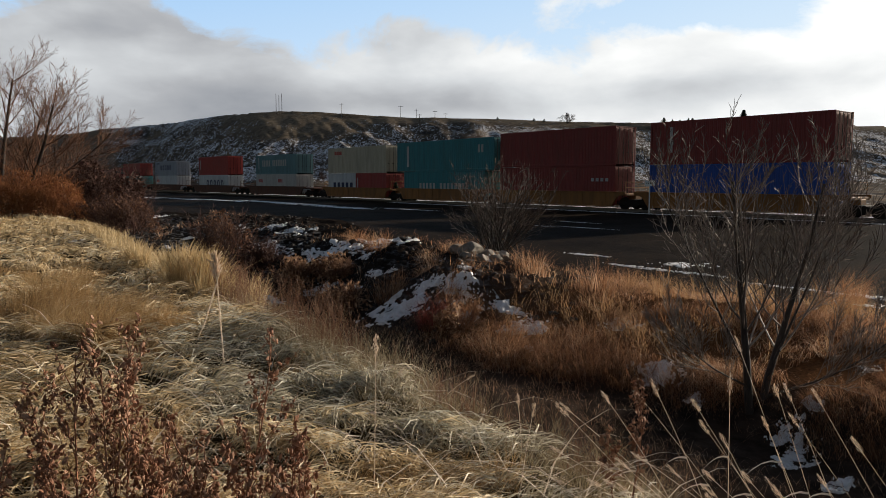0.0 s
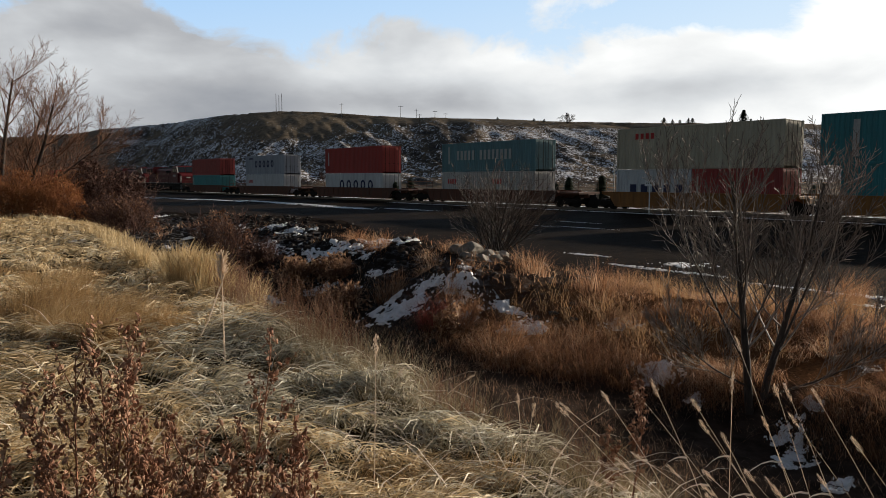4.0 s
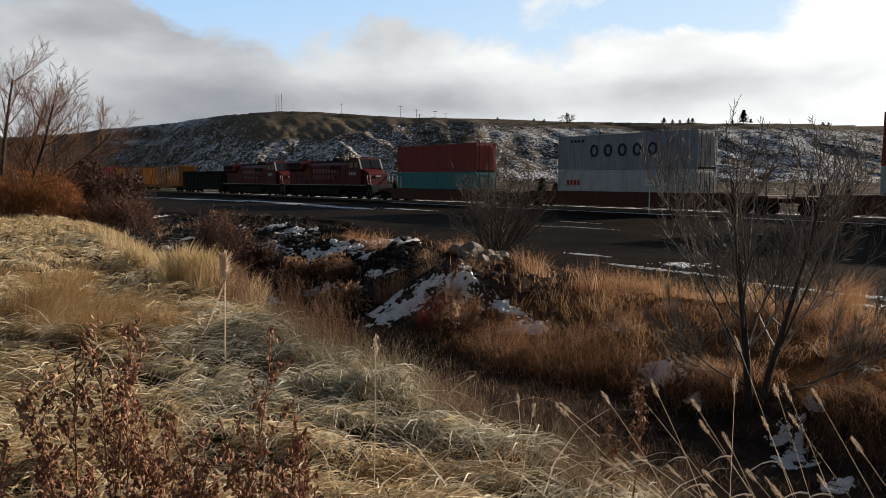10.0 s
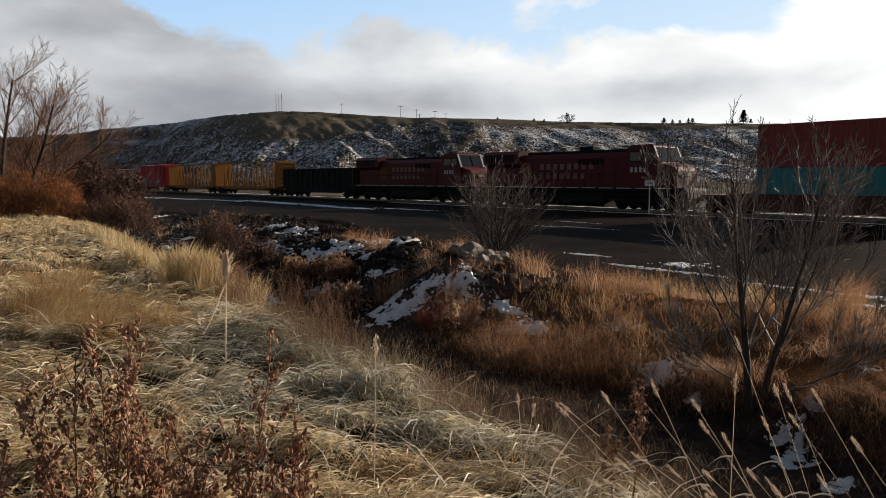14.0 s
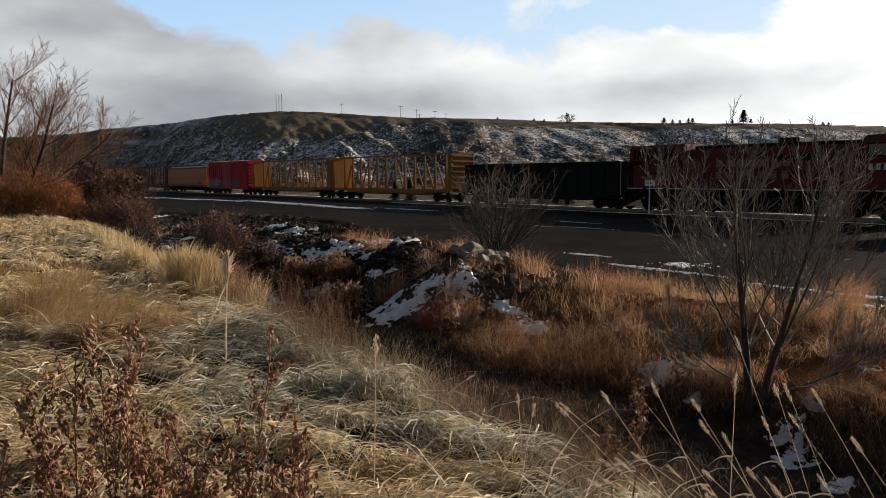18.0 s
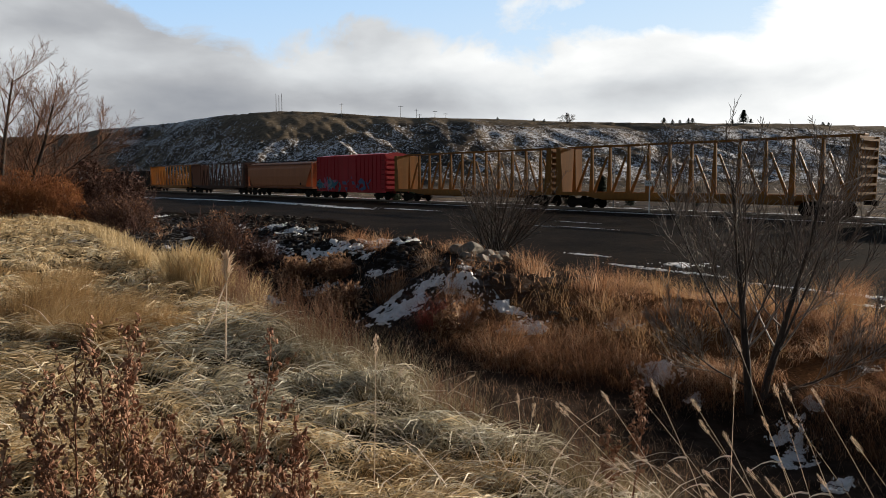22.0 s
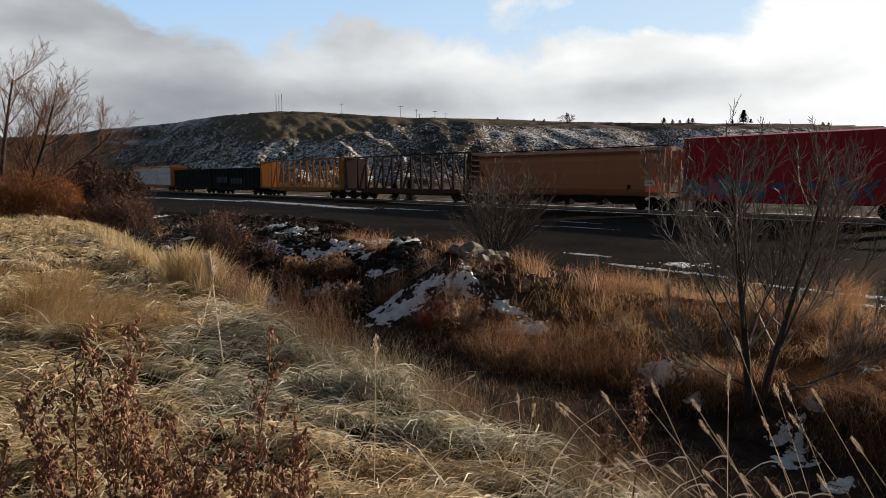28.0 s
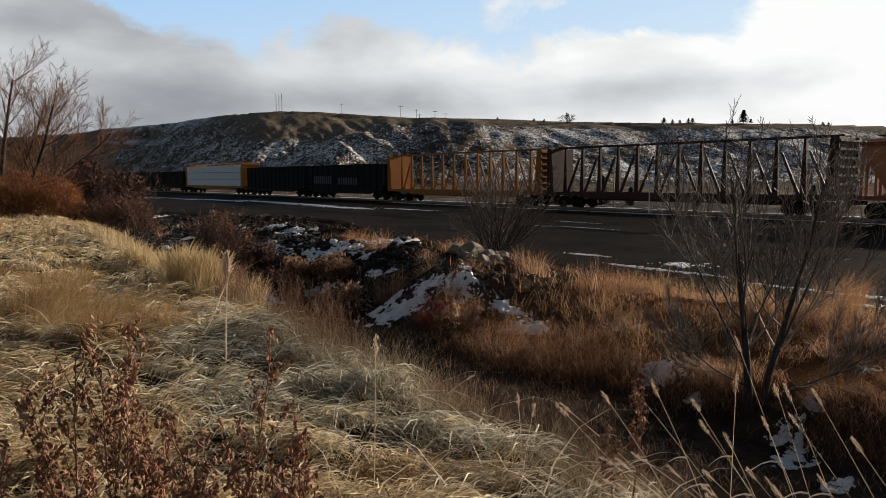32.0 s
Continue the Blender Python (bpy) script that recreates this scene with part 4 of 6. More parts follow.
def covered_hopper():
    m = paint("hopper_tan", (0.52, 0.195, 0.088), .55, .3, (.2, .09, .045))
    band = paint("hopper_band", (0.30, 0.10, 0.045), .55, .5)
    c = thing("covered_hopper", "tan rounded grain hopper car with sloping ends", "railway car", "cars of the train")
    h, top = 9.55, 4.5
    # rounded barrel body whose ends slope inwards
    prof = [(-1.2, 1.0), (-1.5, 1.5), (-1.56, 2.6), (-1.5, 3.6), (-1.25, 4.15), (-.7, 4.42), (0, 4.5), (.7, 4.42), (1.25, 4.15), (1.5, 3.6), (1.56, 2.6), (1.5, 1.5), (1.2, 1.0)]
    bm = bmesh.new()
    rows = []
    for x, cut in ((-h + .2, 1), (-h + 1.9, 0), (h - 1.9, 0), (h - .2, 1)):
        rows.append([bm.verts.new((x if not cut else x + (-1 if x > 0 else 1) * max(0, (3.6 - z)) * .62, y, z)) for y, z in prof])
    for a, b in zip(rows, rows[1:]):
        for i in range(len(prof) - 1):
            bm.faces.new((a[i], a[i + 1], b[i + 1], b[i]))
        bm.faces.new((a[-1], a[0], b[0], b[-1]))
    bm.faces.new(rows[0][::-1])
    bm.faces.new(rows[-1])
    bmesh.ops.recalc_face_normals(bm, faces=bm.faces[:])
    part("barrel", bm, m, c)
    bm = bmesh.new()
    for y in (-1.5, 1.38):
        box(bm, -h, h, y, y + .12, 4.05, 4.22)
        box(bm, -h, h, y, y + .12, 1.1, 1.3)
    part("side_rail", bm, band, c)
    for sign in (-1, 1):
        bm = bmesh.new()
        for y in (-1.42, -.7, .6, 1.3):
            box(bm, *sorted((sign * (h - .25), sign * (h - .1))), y, y + .12, 1.1, 4.3)
        box(bm, *sorted((sign * (h - 2.2), sign * h)), -1.4, 1.4, 1.05, 1.18)
        for k in range(8):
            box(bm, *sorted((sign * h, sign * (h - .06))), -1.45, -1.0, 1.3 + k * .38, 1.34 + k * .38)
        part("end_frame", bm, m, c)
    bm = bmesh.new()
    box(bm, -h + .5, h - .5, -.35, .35, 4.56, 4.62)
    part("roof_walk", bm, STEEL, c)
    for x in (-5.2, -1.75, 1.75, 5.2):
        bm = bmesh.new()
        prism(bm, [(x - 1.5, 1.05), (x + 1.5, 1.05), (x + .35, .4), (x - .35, .4)], -1.0, 1.0)
        part("discharge_chute", bm, STEEL, c)
    letters(c, 6.4, 6.9, 1.5, 1.8, 1, STEEL, -1.53, "stencil")
    bogie(c, h - 1.5)
    bogie(c, -h + 1.5)
    coupler(c, h, 1)
    coupler(c, -h, -1)
    return c


YELLOW = paint("centerbeam_yellow", (0.30, 0.128, 0.024), .6, .5, (.09, .05, .025))
DARKRED = paint("centerbeam_brown", (0.055, 0.018, 0.012), .6, .5)
AMBER = paint("centerbeam_amber", (0.38, 0.15, 0.024), .55, .5, (.10, .05, .022))


def build_freight():
    for s in (177.1, 198.2):
        on_train(locomotive("grimy red diesel locomotive with gold lettering, cab forward"), s)
    on_train(gondola(17.9, 3.5, BLACK, "black coal gondola with ribbed sides"), 217.4)
    on_train(centerbeam(YELLOW, "empty yellow centerbeam lumber car with open truss"), 239.15)
    on_train(centerbeam(YELLOW, "empty yellow centerbeam lumber car with open truss", length=22.3), 261.6)
    on_train(boxcar(), 281.3)
    on_train(covered_hopper(), 299.6)
    on_train(centerbeam(DARKRED, "empty dark brown centerbeam car with rusty posts", length=22.6), 321.25)
    on_train(centerbeam(AMBER, "empty amber centerbeam car with open truss", length=22.5), 343.9)
    for s in (363.9, 381.8):
        g = on_train(gondola(17.6, 3.85, BLACK, "black high-sided hopper car with ribbed sides"), s)
        if s < 370:
            letters(g, -6.5, -2.2, 1.7, 2.6, 9, NAVYPALE, -1.6, "graffiti")
            letters(g, -.8, 3.4, 1.6, 2.4, 8, NAVYPALE, -1.6, "graffiti")
    on_train(centerbeam(AMBER, "centerbeam car loaded with white wrapped lumber", loaded=True, length=24.5), 404.2)
    for s in (425.8, 443.6, 461.4):
        on_train(gondola(17.6, 3.6, BLACK, "black high-sided hopper car with ribbed sides"), s)


NAVYPALE = paint("faded_graffiti", (.10, .12, .17), .6, .4)
build_intermodal()
build_freight()


def build_track():
    t = tagged(new("railway_track"), "single railway track of steel rails on timber sleepers and ballast", "railway track", kind="structure")
    rail_steel = paint("rail_steel", (.20, .17, .15), .35, .4, metal=.6)
    s0, s1 = -60, 620
    for off in (-.7175, .7175):
        bm = bmesh.new()
        prof = [(-.07, .0), (-.07, .02), (-.012, .05), (-.012, .12), (-.036, .13), (-.036, .165), (.036, .165), (.036, .13), (.012, .12), (.012, .05), (.07, .02), (.07, .0)]
        extrude_x(bm, [(y + off, z) for y, z in prof], -s1, -s0)
        part("rail", bm, rail_steel, t)
    t.matrix_basis = pose(*plan(0, TRACK), 0.0, 0, 0, HEADING)
    bm = bmesh.new()
    box(bm, 0, .23, -1.3, 1.3, -.1, .02, .01)
    sleeper = part("sleeper", bm, paint("timber_sleeper", (.06, .045, .035), .9, .5), t)
    sleeper.location = (-5, 0, 0)
    for k in range(1, 240):
        share(sleeper, t, pose(-5 - k * .6, 0, 0))


build_track()


# ---- plants ----
RNG = np.random.RandomState(7)


def ground_at(x, y):
    return float(terrain(x, y))


def blades(name, x, y, h, w, az, lean, material, label, category="grass", segs=2, lift=0.0, curl=0.0, profile=None, roll=0.0):
    """Many grass blades in one mesh: each rises from x, y and bends over by lean towards az."""
    n = len(x)
    z = terrain(x, y) - 0.01 + lift
    ax, ay = np.cos(az), np.sin(az)
    tw = az + np.pi / 2 + RNG.uniform(-0.7, 0.7, n)
    wx, wy = np.cos(tw) * w / 2, np.sin(tw) * w / 2
    wz = np.sin(RNG.normal(0, 1, n) * roll) * w / 2
    rows = []
    side = RNG.normal(0, 1, n) * curl
    for k in range(segs + 1):
        f = k / segs
        out = h * np.sin(lean) * f ** 1.5
        up = h * f * np.cos(lean * f ** 0.8)
        veer = h * side * f * f
        px, py, pz = x + ax * out - ay * veer, y + ay * out + ax * veer, z + up
        if k < segs:
            t = profile[k] if profile else (1 - f) ** 0.6
            rows += [np.stack([px - wx * t, py - wy * t, pz - wz * t], -1), np.stack([px + wx * t, py + wy * t, pz + wz * t], -1)]
        else:
            rows.append(np.stack([px, py, pz], -1))
    m = 2 * segs + 1
    co = np.stack(rows, 1).reshape(-1, 3)
    base = (np.arange(n) * m)[:, None]
    tris = []
    for k in range(segs - 1):
        tris += [base + np.array([[2 * k, 2 * k + 1, 2 * k + 3]]), base + np.array([[2 * k, 2 * k + 3, 2 * k + 2]])]
    tris.append(base + np.array([[2 * segs - 2, 2 * segs - 1, 2 * segs]]))
    me = mesh_arrays(name, co, [np.stack(tris, 1).reshape(-1, 3)])
    me.materials.append(material)
    return tagged(new(name, me), label, category, kind="stuff")


def spread(n, r0, r1, az0=-37, az1=37):
    """Points strewn so that they thin out evenly with distance."""
    r = r0 * (r1 / r0) ** RNG.uniform(0, 1, n)
    a = np.radians(RNG.uniform(az0, az1, n))
    return r * np.sin(a), r * np.cos(a), r


def sd(x, y):
    return -SB * x + CB * y, CB * x + SB * y


def bundles(n, each, r0, r1, width):
    """Places of blades that grow in bundles: centre by centre, with the bundle's number."""
    x, y, r = spread(n, r0, r1)
    k = np.repeat(np.arange(n), each)
    g = width * (1 + 0.10 * r[k])
    return x[k] + RNG.normal(0, 1, n * each) * g, y[k] + RNG.normal(0, 1, n * each) * g, k, x, y


def build_meadow():
    # flattened, frosty grass: straight blades combed over each other in long swaths with dark hollows between
    n, each = 20000, 11
    x, y, k, cx, cy = bundles(n, each, 1.5, 30, 0.026)
    s, d = sd(cx, cy)
    warp = 0.5 * fbm(cx * 0.6, cy * 0.6, 3, 105)
    swath = np.sin(2 * np.pi * (0.30 * cx + cy + 1.3 * warp) / (0.40 + 0.02 * cy)) * 0.7 + 0.9 * fbm(cx * 1.7, cy * 2.6, 3, 106)
    ok = (d < meadow_edge(s) + 0.1) & (RNG.uniform(0, 1, n) < 0.55 + 0.75 * swath)
    way = -0.15 + 2.3 * fbm(cx * 0.5, cy * 0.5, 3, 101) + RNG.normal(0, 0.34, n)
    way = np.where(RNG.uniform(0, 1, n) < 0.22, way + np.pi, way)
    size = RNG.uniform(0.7, 1.35, n) * (1 + 0.2 * swath) * np.clip(0.25 + 0.17 * np.hypot(cx, cy), 0.55, 1.15)
    rise = np.maximum(0.02 + 0.085 * swath, 0) + RNG.uniform(0, 0.025, n)
    keep = ok[k]
    x, y, k = x[keep], y[keep], k[keep]
    m = len(x)
    r = np.hypot(x, y)
    h, az, lean = RNG.uniform(0.10, 0.23, m) * size[k], way[k] + RNG.normal(0, 0.46, m), RNG.uniform(1.25, 1.7, m)
    s, d = sd(x, y)
    frost = RNG.uniform(0, 1, n)[k] < smooth((d - meadow_edge(s) + 1.15 + 0.8 * fbm(x * 0.8, y * 0.8, 3, 107)) / 0.9) * smooth((7.0 - s) / 2.5)
    for pick, mat, label in ((~frost, M_MAT, "pale yellow winter grass lying matted over the meadow"), (frost, M_FROST, "grey frosted winter grass lying matted by the brow of the ditch")):
        blades("meadow_grass", x[pick], y[pick], h[pick], 0.0016 + 0.00115 * r[pick], az[pick], lean[pick], mat, label, lift=rise[k][pick], segs=3, curl=0.10, profile=(0.85, 1, 0.8), roll=1.0)
    # the same grass all round and behind
    n, each = 5200, 9
    rr, aa = 0.7 + 15 * RNG.uniform(0, 1, n) ** 0.8, RNG.uniform(0, 2 * np.pi, n)
    cx, cy = rr * np.sin(aa), rr * np.cos(aa)
    s, d = sd(cx, cy)
    ok = (d < meadow_edge(s)) & ((rr < 1.55) | (np.abs((aa + np.pi) % (2 * np.pi) - np.pi) > 0.63)) & (rr > 0.5)
    k = np.repeat(np.arange(n)[ok], each)
    m = len(k)
    blades("meadow_grass", cx[k] + RNG.normal(0, 0.09, m), cy[k] + RNG.normal(0, 0.09, m), RNG.uniform(0.12, 0.26, m), np.full(m, 0.009), RNG.uniform(0, 6.283, n)[k] + RNG.normal(0, 0.5, m), RNG.uniform(1.1, 2.0, m), M_MAT,
           "pale winter grass matted over the rest of the meadow", lift=0.03, segs=3, curl=0.3, profile=(0.8, 1, 0.8), roll=1.0)
    # thin tan grass standing up here and there through the mat
    x, y, r = spread(70000, 1.6, 30)
    s, d = sd(x, y)
    e = meadow_edge(s)
    drift = fbm(x * 0.55, y * 0.55, 3, 111) + 0.35 * fbm(x * 2.5, y * 2.5, 3, 112)
    keep = (d < e) & (drift > 0.26)
    x, y, r, drift = x[keep], y[keep], r[keep], drift[keep]
    blades("straw_drift", x, y, RNG.uniform(0.08, 0.28, len(x)) * np.clip(0.5 + drift, 0.6, 1.3), 0.0013 + 0.00045 * r, 0.8 + RNG.normal(0, 1.3, len(x)),
           np.abs(RNG.normal(0.7, 0.4, len(x))), M_TAN, "loose tan grass standing in drifts", segs=3, curl=0.3)
    # uneven taller patches: (x, y, half length, half width, turn, blades, least and greatest height)
    for cx, cy, rx, ry, turn, n, lo, hi in ((-3.05, 5.85, 1.35, 0.52, -0.75, 15000, 0.16, 0.45), (-2.2, 4.95, 0.5, 0.30, -0.6, 4200, 0.14, 0.38), (-4.9, 8.6, 1.3, 0.45, -0.6, 3600, 0.12, 0.3), (-0.12, 2.72, 0.42, 0.16, 0, 1800, 0.12, 0.26), (-1.3, 4.3, 0.4, 0.2, 0, 1600, 0.1, 0.22), (-1.55, 3.0, 0.4, 0.22, 0, 1500, 0.1, 0.24)):
        a, q = RNG.uniform(0, 6.283, n), np.sqrt(RNG.uniform(0, 1, n))
        ex, ey = rx * q * np.cos(a), ry * q * np.sin(a)
        x, y = cx + ex * math.cos(turn) - ey * math.sin(turn), cy + ex * math.sin(turn) + ey * math.cos(turn)
        f = fbm(x * 2.2, y * 2.2, 3, 115)
        keep = f > -0.22 + 0.5 * (q - 0.6)
        x, y, f = x[keep], y[keep], f[keep]
        m = len(x)
        blades("tan_grass", x, y, RNG.uniform(lo, hi, m) * np.clip(0.9 + f, 0.55, 1.3), 0.0012 + 0.00042 * np.hypot(x, y), 0.4 + RNG.normal(0, 1.2, m), np.abs(RNG.normal(0.5, 0.38, m)), M_TAN, "uneven patch of taller tan grass in the meadow", segs=3, curl=0.3)
    # golden grass with small ears standing on the brow of the ditch, in two thick clumps and a thinner tail
    n = 26000
    s = RNG.uniform(6.5, 24, n)
    s = np.where(RNG.uniform(0, 1, n) < 0.6, RNG.uniform(6.5, 11.5, n), s)
    d = meadow_edge(s) - 0.12 + np.interp(s, [6, 9, 24], [0.6, 0.75, 1.0]) * RNG.uniform(0, 1, n) ** 1.2
    x, y = plan(s, d)
    r = np.hypot(x, y)
    clump = fbm(s * 1.5, d * 2.2, 3, 121)
    gap = np.exp(-((s - 7.25) / 0.18) ** 2)
    keep = (1.2 * clump + RNG.normal(0, 0.22, n) - 1.2 * gap > np.interp(s, [6.4, 6.8, 11, 13, 24], [0.2, -0.1, -0.02, 0.2, 0.25])) & (np.abs(np.arctan2(x, y)) < 0.66)
    x, y, r, s, clump = x[keep], y[keep], r[keep], s[keep], clump[keep]
    m = len(x)
    h = np.interp(s, [6, 7, 9, 12, 24], [0.40, 0.50, 0.50, 0.34, 0.24]) * RNG.uniform(0.4, 1.08, m) * (0.85 + 0.7 * clump)
    blades("golden_grass", x, y, h, 0.0011 + 0.00036 * r, 0.6 + RNG.normal(0, 1.6, m), np.abs(RNG.normal(0.08, 0.24, m)), M_GOLD, "tall golden dry grass fringing the ditch", segs=4, curl=0.22, profile=(0.5, 0.5, 0.5, 1.5))
    # pale fine grass tufts where the brow dips
    n, each = 900, 16
    s = RNG.uniform(0.9, 6.4, n)
    d = meadow_edge(s) - 0.15 + np.interp(s, [1, 3, 6], [0.85, 0.95, 0.9]) * RNG.uniform(0, 1, n) ** 1.1
    cx, cy = plan(s, d)
    tuft = fbm(s * 1.7, d * 2.0, 3, 125)
    ok = (tuft > np.interp(s, [1, 3, 4.2, 5.2, 6.4], [-0.12, -0.15, 0.02, 0.2, 0.2])) & (np.hypot(cx, cy) > 2.0)
    k = np.repeat(np.arange(n)[ok], each)
    m = len(k)
    a, q = RNG.uniform(0, 6.283, m), np.abs(RNG.normal(0, 0.06, m))
    x, y = cx[k] + q * np.cos(a), cy[k] + q * np.sin(a)
    tall = (np.interp(s, [0.9, 2, 4, 6.4], [0.22, 0.30, 0.40, 0.36]) * RNG.uniform(0.6, 1.25, n))[k]
    blades("pale_grass", x, y, tall * RNG.uniform(0.4, 1.05, m), 0.0010 + 0.00032 * np.hypot(x, y), a + RNG.normal(0, 0.7, m), np.abs(0.15 + 3.5 * q + RNG.normal(0, 0.28, m)), M_STRAW, "thin pale dry grass on the brow of the ditch", segs=3, curl=0.3)
    # branching brown weeds among it: stems, then twigs that leave them
    n, each = 2300, 8
    s = RNG.uniform(2.6, 7.2, n)
    d = meadow_edge(s) + 0.05 + 1.15 * RNG.uniform(0, 1, n)
    x, y = plan(s, d)
    keep = (fbm(s * 1.6, d * 1.6, 3, 127) > -0.05) & (np.hypot(x, y) > 2.4)
    x, y, s = x[keep], y[keep], s[keep]
    m = len(x)
    h = np.interp(s, [2.6, 4, 5.5, 7.2], [0.32, 0.46, 0.52, 0.42]) * RNG.uniform(0.5, 1.15, m)
    r = np.hypot(x, y)
    lean, az = np.abs(RNG.normal(0.12, 0.14, m)), RNG.uniform(0, 6.283, m)
    blades("brown_weeds", x, y, h, 0.0014 + 0.0003 * r, az, lean, M_BROWN, "thin brown weed stems on the brow of the ditch", segs=3, curl=0.12)
    k = np.repeat(np.arange(m), each)
    f = RNG.uniform(0.25, 0.95, m * each)
    out = h[k] * np.sin(lean[k]) * f ** 1.5
    blades("weed_twigs", x[k] + np.cos(az[k]) * out, y[k] + np.sin(az[k]) * out, h[k] * RNG.uniform(0.14, 0.38, m * each), 0.0010 + 0.00026 * r[k], RNG.uniform(0, 6.283, m * each), RNG.uniform(0.3, 0.95, m * each), M_BROWNWEED,
           "fine side twigs of the brown weeds", lift=h[k] * f * np.cos(lean[k]) + 0.01, segs=2, curl=0.2)
    # golden verge before the shrubs
    n = 16000
    s, d = RNG.uniform(17, 28, n), RNG.uniform(-1.5, 5.2, n)
    x, y = plan(s, d)
    r = np.hypot(x, y)
    keep = (np.arctan2(x, y) > -0.66) & (fbm(x * 0.6, y * 0.6, 3, 131) > -0.1)
    x, y, r = x[keep], y[keep], r[keep]
    blades("verge_grass", x, y, RNG.uniform(0.1, 0.3, len(x)), 0.0008 * r, RNG.uniform(0, 6.28, len(x)), np.abs(RNG.normal(0.3, 0.3, len(x))), M_GOLD, "golden dry grass at the foot of the shrubs", segs=3)


def build_bank_grass():
    # rust grass in drooping tussocks of very uneven size, with dark gaps between
    n, each = 3400, 46
    s = RNG.uniform(-2.5, 11.0, n)
    d = bank_lip(s) + 0.35 + RNG.uniform(0, 1, n) * (12.6 - bank_lip(s))
    cx, cy = plan(s, d)
    r = np.hypot(cx, cy)
    clump = fbm(s * 0.8, d * 0.9, 3, 141) + 0.5 * fbm(s * 2.4, d * 2.4, 2, 142)
    dc, _ = bank_crest(s)
    ok = (clump > -0.36 + 0.30 * smooth((s - 3.5) / 2) + 0.80 * smooth((s - 5.8) / 2.0)) & (d < dc + 2.2) & (np.arctan2(cx, cy) < 0.66) & (RNG.uniform(0, 1, n) < np.clip(11 / r, 0.3, 1))
    size = np.exp(RNG.normal(-0.15, 0.42, n)) * np.clip(0.75 + 0.7 * clump, 0.5, 1.3)
    k = np.repeat(np.arange(n)[ok], each)
    m = len(k)
    a, q = RNG.uniform(0, 6.283, m), np.sqrt(RNG.uniform(0, 1, m)) * 0.14 * size[k]
    x, y = cx[k] + q * np.cos(a), cy[k] + q * np.sin(a)
    lay = RNG.uniform(0, 6.283, n)
    blades("rust_grass", x, y, RNG.uniform(0.12, 0.36, m) * size[k], 0.0009 + 0.00026 * np.hypot(x, y), np.where(RNG.uniform(0, 1, m) < 0.55, a, lay[k] + RNG.normal(0, 0.5, m)), np.abs(0.5 + 5.0 * q + RNG.normal(0, 0.5, m)), M_RUST,
           "rust-brown tussock grass on the far bank", segs=4, curl=0.75)
    # tussocks hanging over the edge of the bank
    n, each = 230, 48
    s = RNG.uniform(-1.5, 6.8, n)
    d = bank_lip(s) + RNG.uniform(0.0, 0.75, n)
    cx, cy = plan(s, d)
    size = RNG.uniform(0.6, 1.35, n)
    ok = fbm(s * 1.6, d * 1.2, 3, 144) > -0.12
    k = np.repeat(np.arange(n)[ok], each)
    m = len(k)
    a, q = RNG.uniform(0, 6.283, m), np.sqrt(RNG.uniform(0, 1, m)) * 0.16 * size[k]
    x, y = cx[k] + q * np.cos(a), cy[k] + q * np.sin(a)
    down = math.atan2(-SB, -CB)
    blades("hanging_tussock", x, y, RNG.uniform(0.2, 0.5, m) * size[k], 0.0010 + 0.00026 * np.hypot(x, y), down + RNG.normal(0, 0.75, m), RNG.uniform(0.7, 1.9, m), M_RUST,
           "rusty tussocks drooping over the edge of the ditch", segs=4, curl=0.3)
    # finely branched heads of the taller tufts
    n, each = 260, 22
    s = RNG.uniform(-1.5, 7.6, n)
    d = bank_lip(s) + 0.8 + RNG.uniform(0, 1, n) ** 0.8 * 3.6
    cx, cy = plan(s, d)
    ok = (fbm(s * 0.9, d * 0.9, 3, 143) > -0.1) & (np.arctan2(cx, cy) < 0.66)
    k = np.repeat(np.arange(n)[ok], each)
    m = len(k)
    big = RNG.uniform(0.7, 1.25, n)
    a = RNG.uniform(0, 6.283, m)
    blades("feather_grass", cx[k] + RNG.normal(0, 0.05, m), cy[k] + RNG.normal(0, 0.05, m), RNG.uniform(0.22, 0.5, m) * big[k], 0.0008 + 0.00024 * np.hypot(cx[k], cy[k]), a, np.abs(RNG.normal(0.6, 0.4, m)), M_FEATHER,
           "tall feathery tan heads above the rusty grass", segs=4, curl=0.35, profile=(0.5, 0.6, 1.0, 1.4))
    n = 60000
    s = RNG.uniform(-2.5, 10.5, n)
    d = bank_lip(s) + 0.25 + RNG.uniform(0, 1, n) * (12.6 - bank_lip(s))
    x, y = plan(s, d)
    r = np.hypot(x, y)
    clump = fbm(s * 0.8, d * 0.9, 3, 141) + 0.5 * fbm(s * 2.4, d * 2.4, 2, 142)
    dc, _ = bank_crest(s)
    keep = (clump > -0.35 + 0.85 * smooth((s - 5.5) / 3)) & (d < dc + 2.2) & (np.arctan2(x, y) < 0.66)
    x, y, r = x[keep], y[keep], r[keep]
    blades("rust_litter", x, y, RNG.uniform(0.1, 0.3, len(x)), 0.0012 + 0.0004 * r, RNG.uniform(0, 6.283, len(x)), RNG.uniform(0.8, 1.5, len(x)), M_RUST, "matted rusty grass litter on the far bank", segs=3, curl=0.4)
    # thin brown weeds on the near slope of the ditch and among the spoil
    n = 11000
    s = 1 + 25 * RNG.uniform(0, 1, n) ** 1.8
    d = meadow_edge(s) + 0.1 + (0.8 + 0.04 * s) * RNG.uniform(0, 1, n)
    x, y = plan(s, d)
    r = np.hypot(x, y)
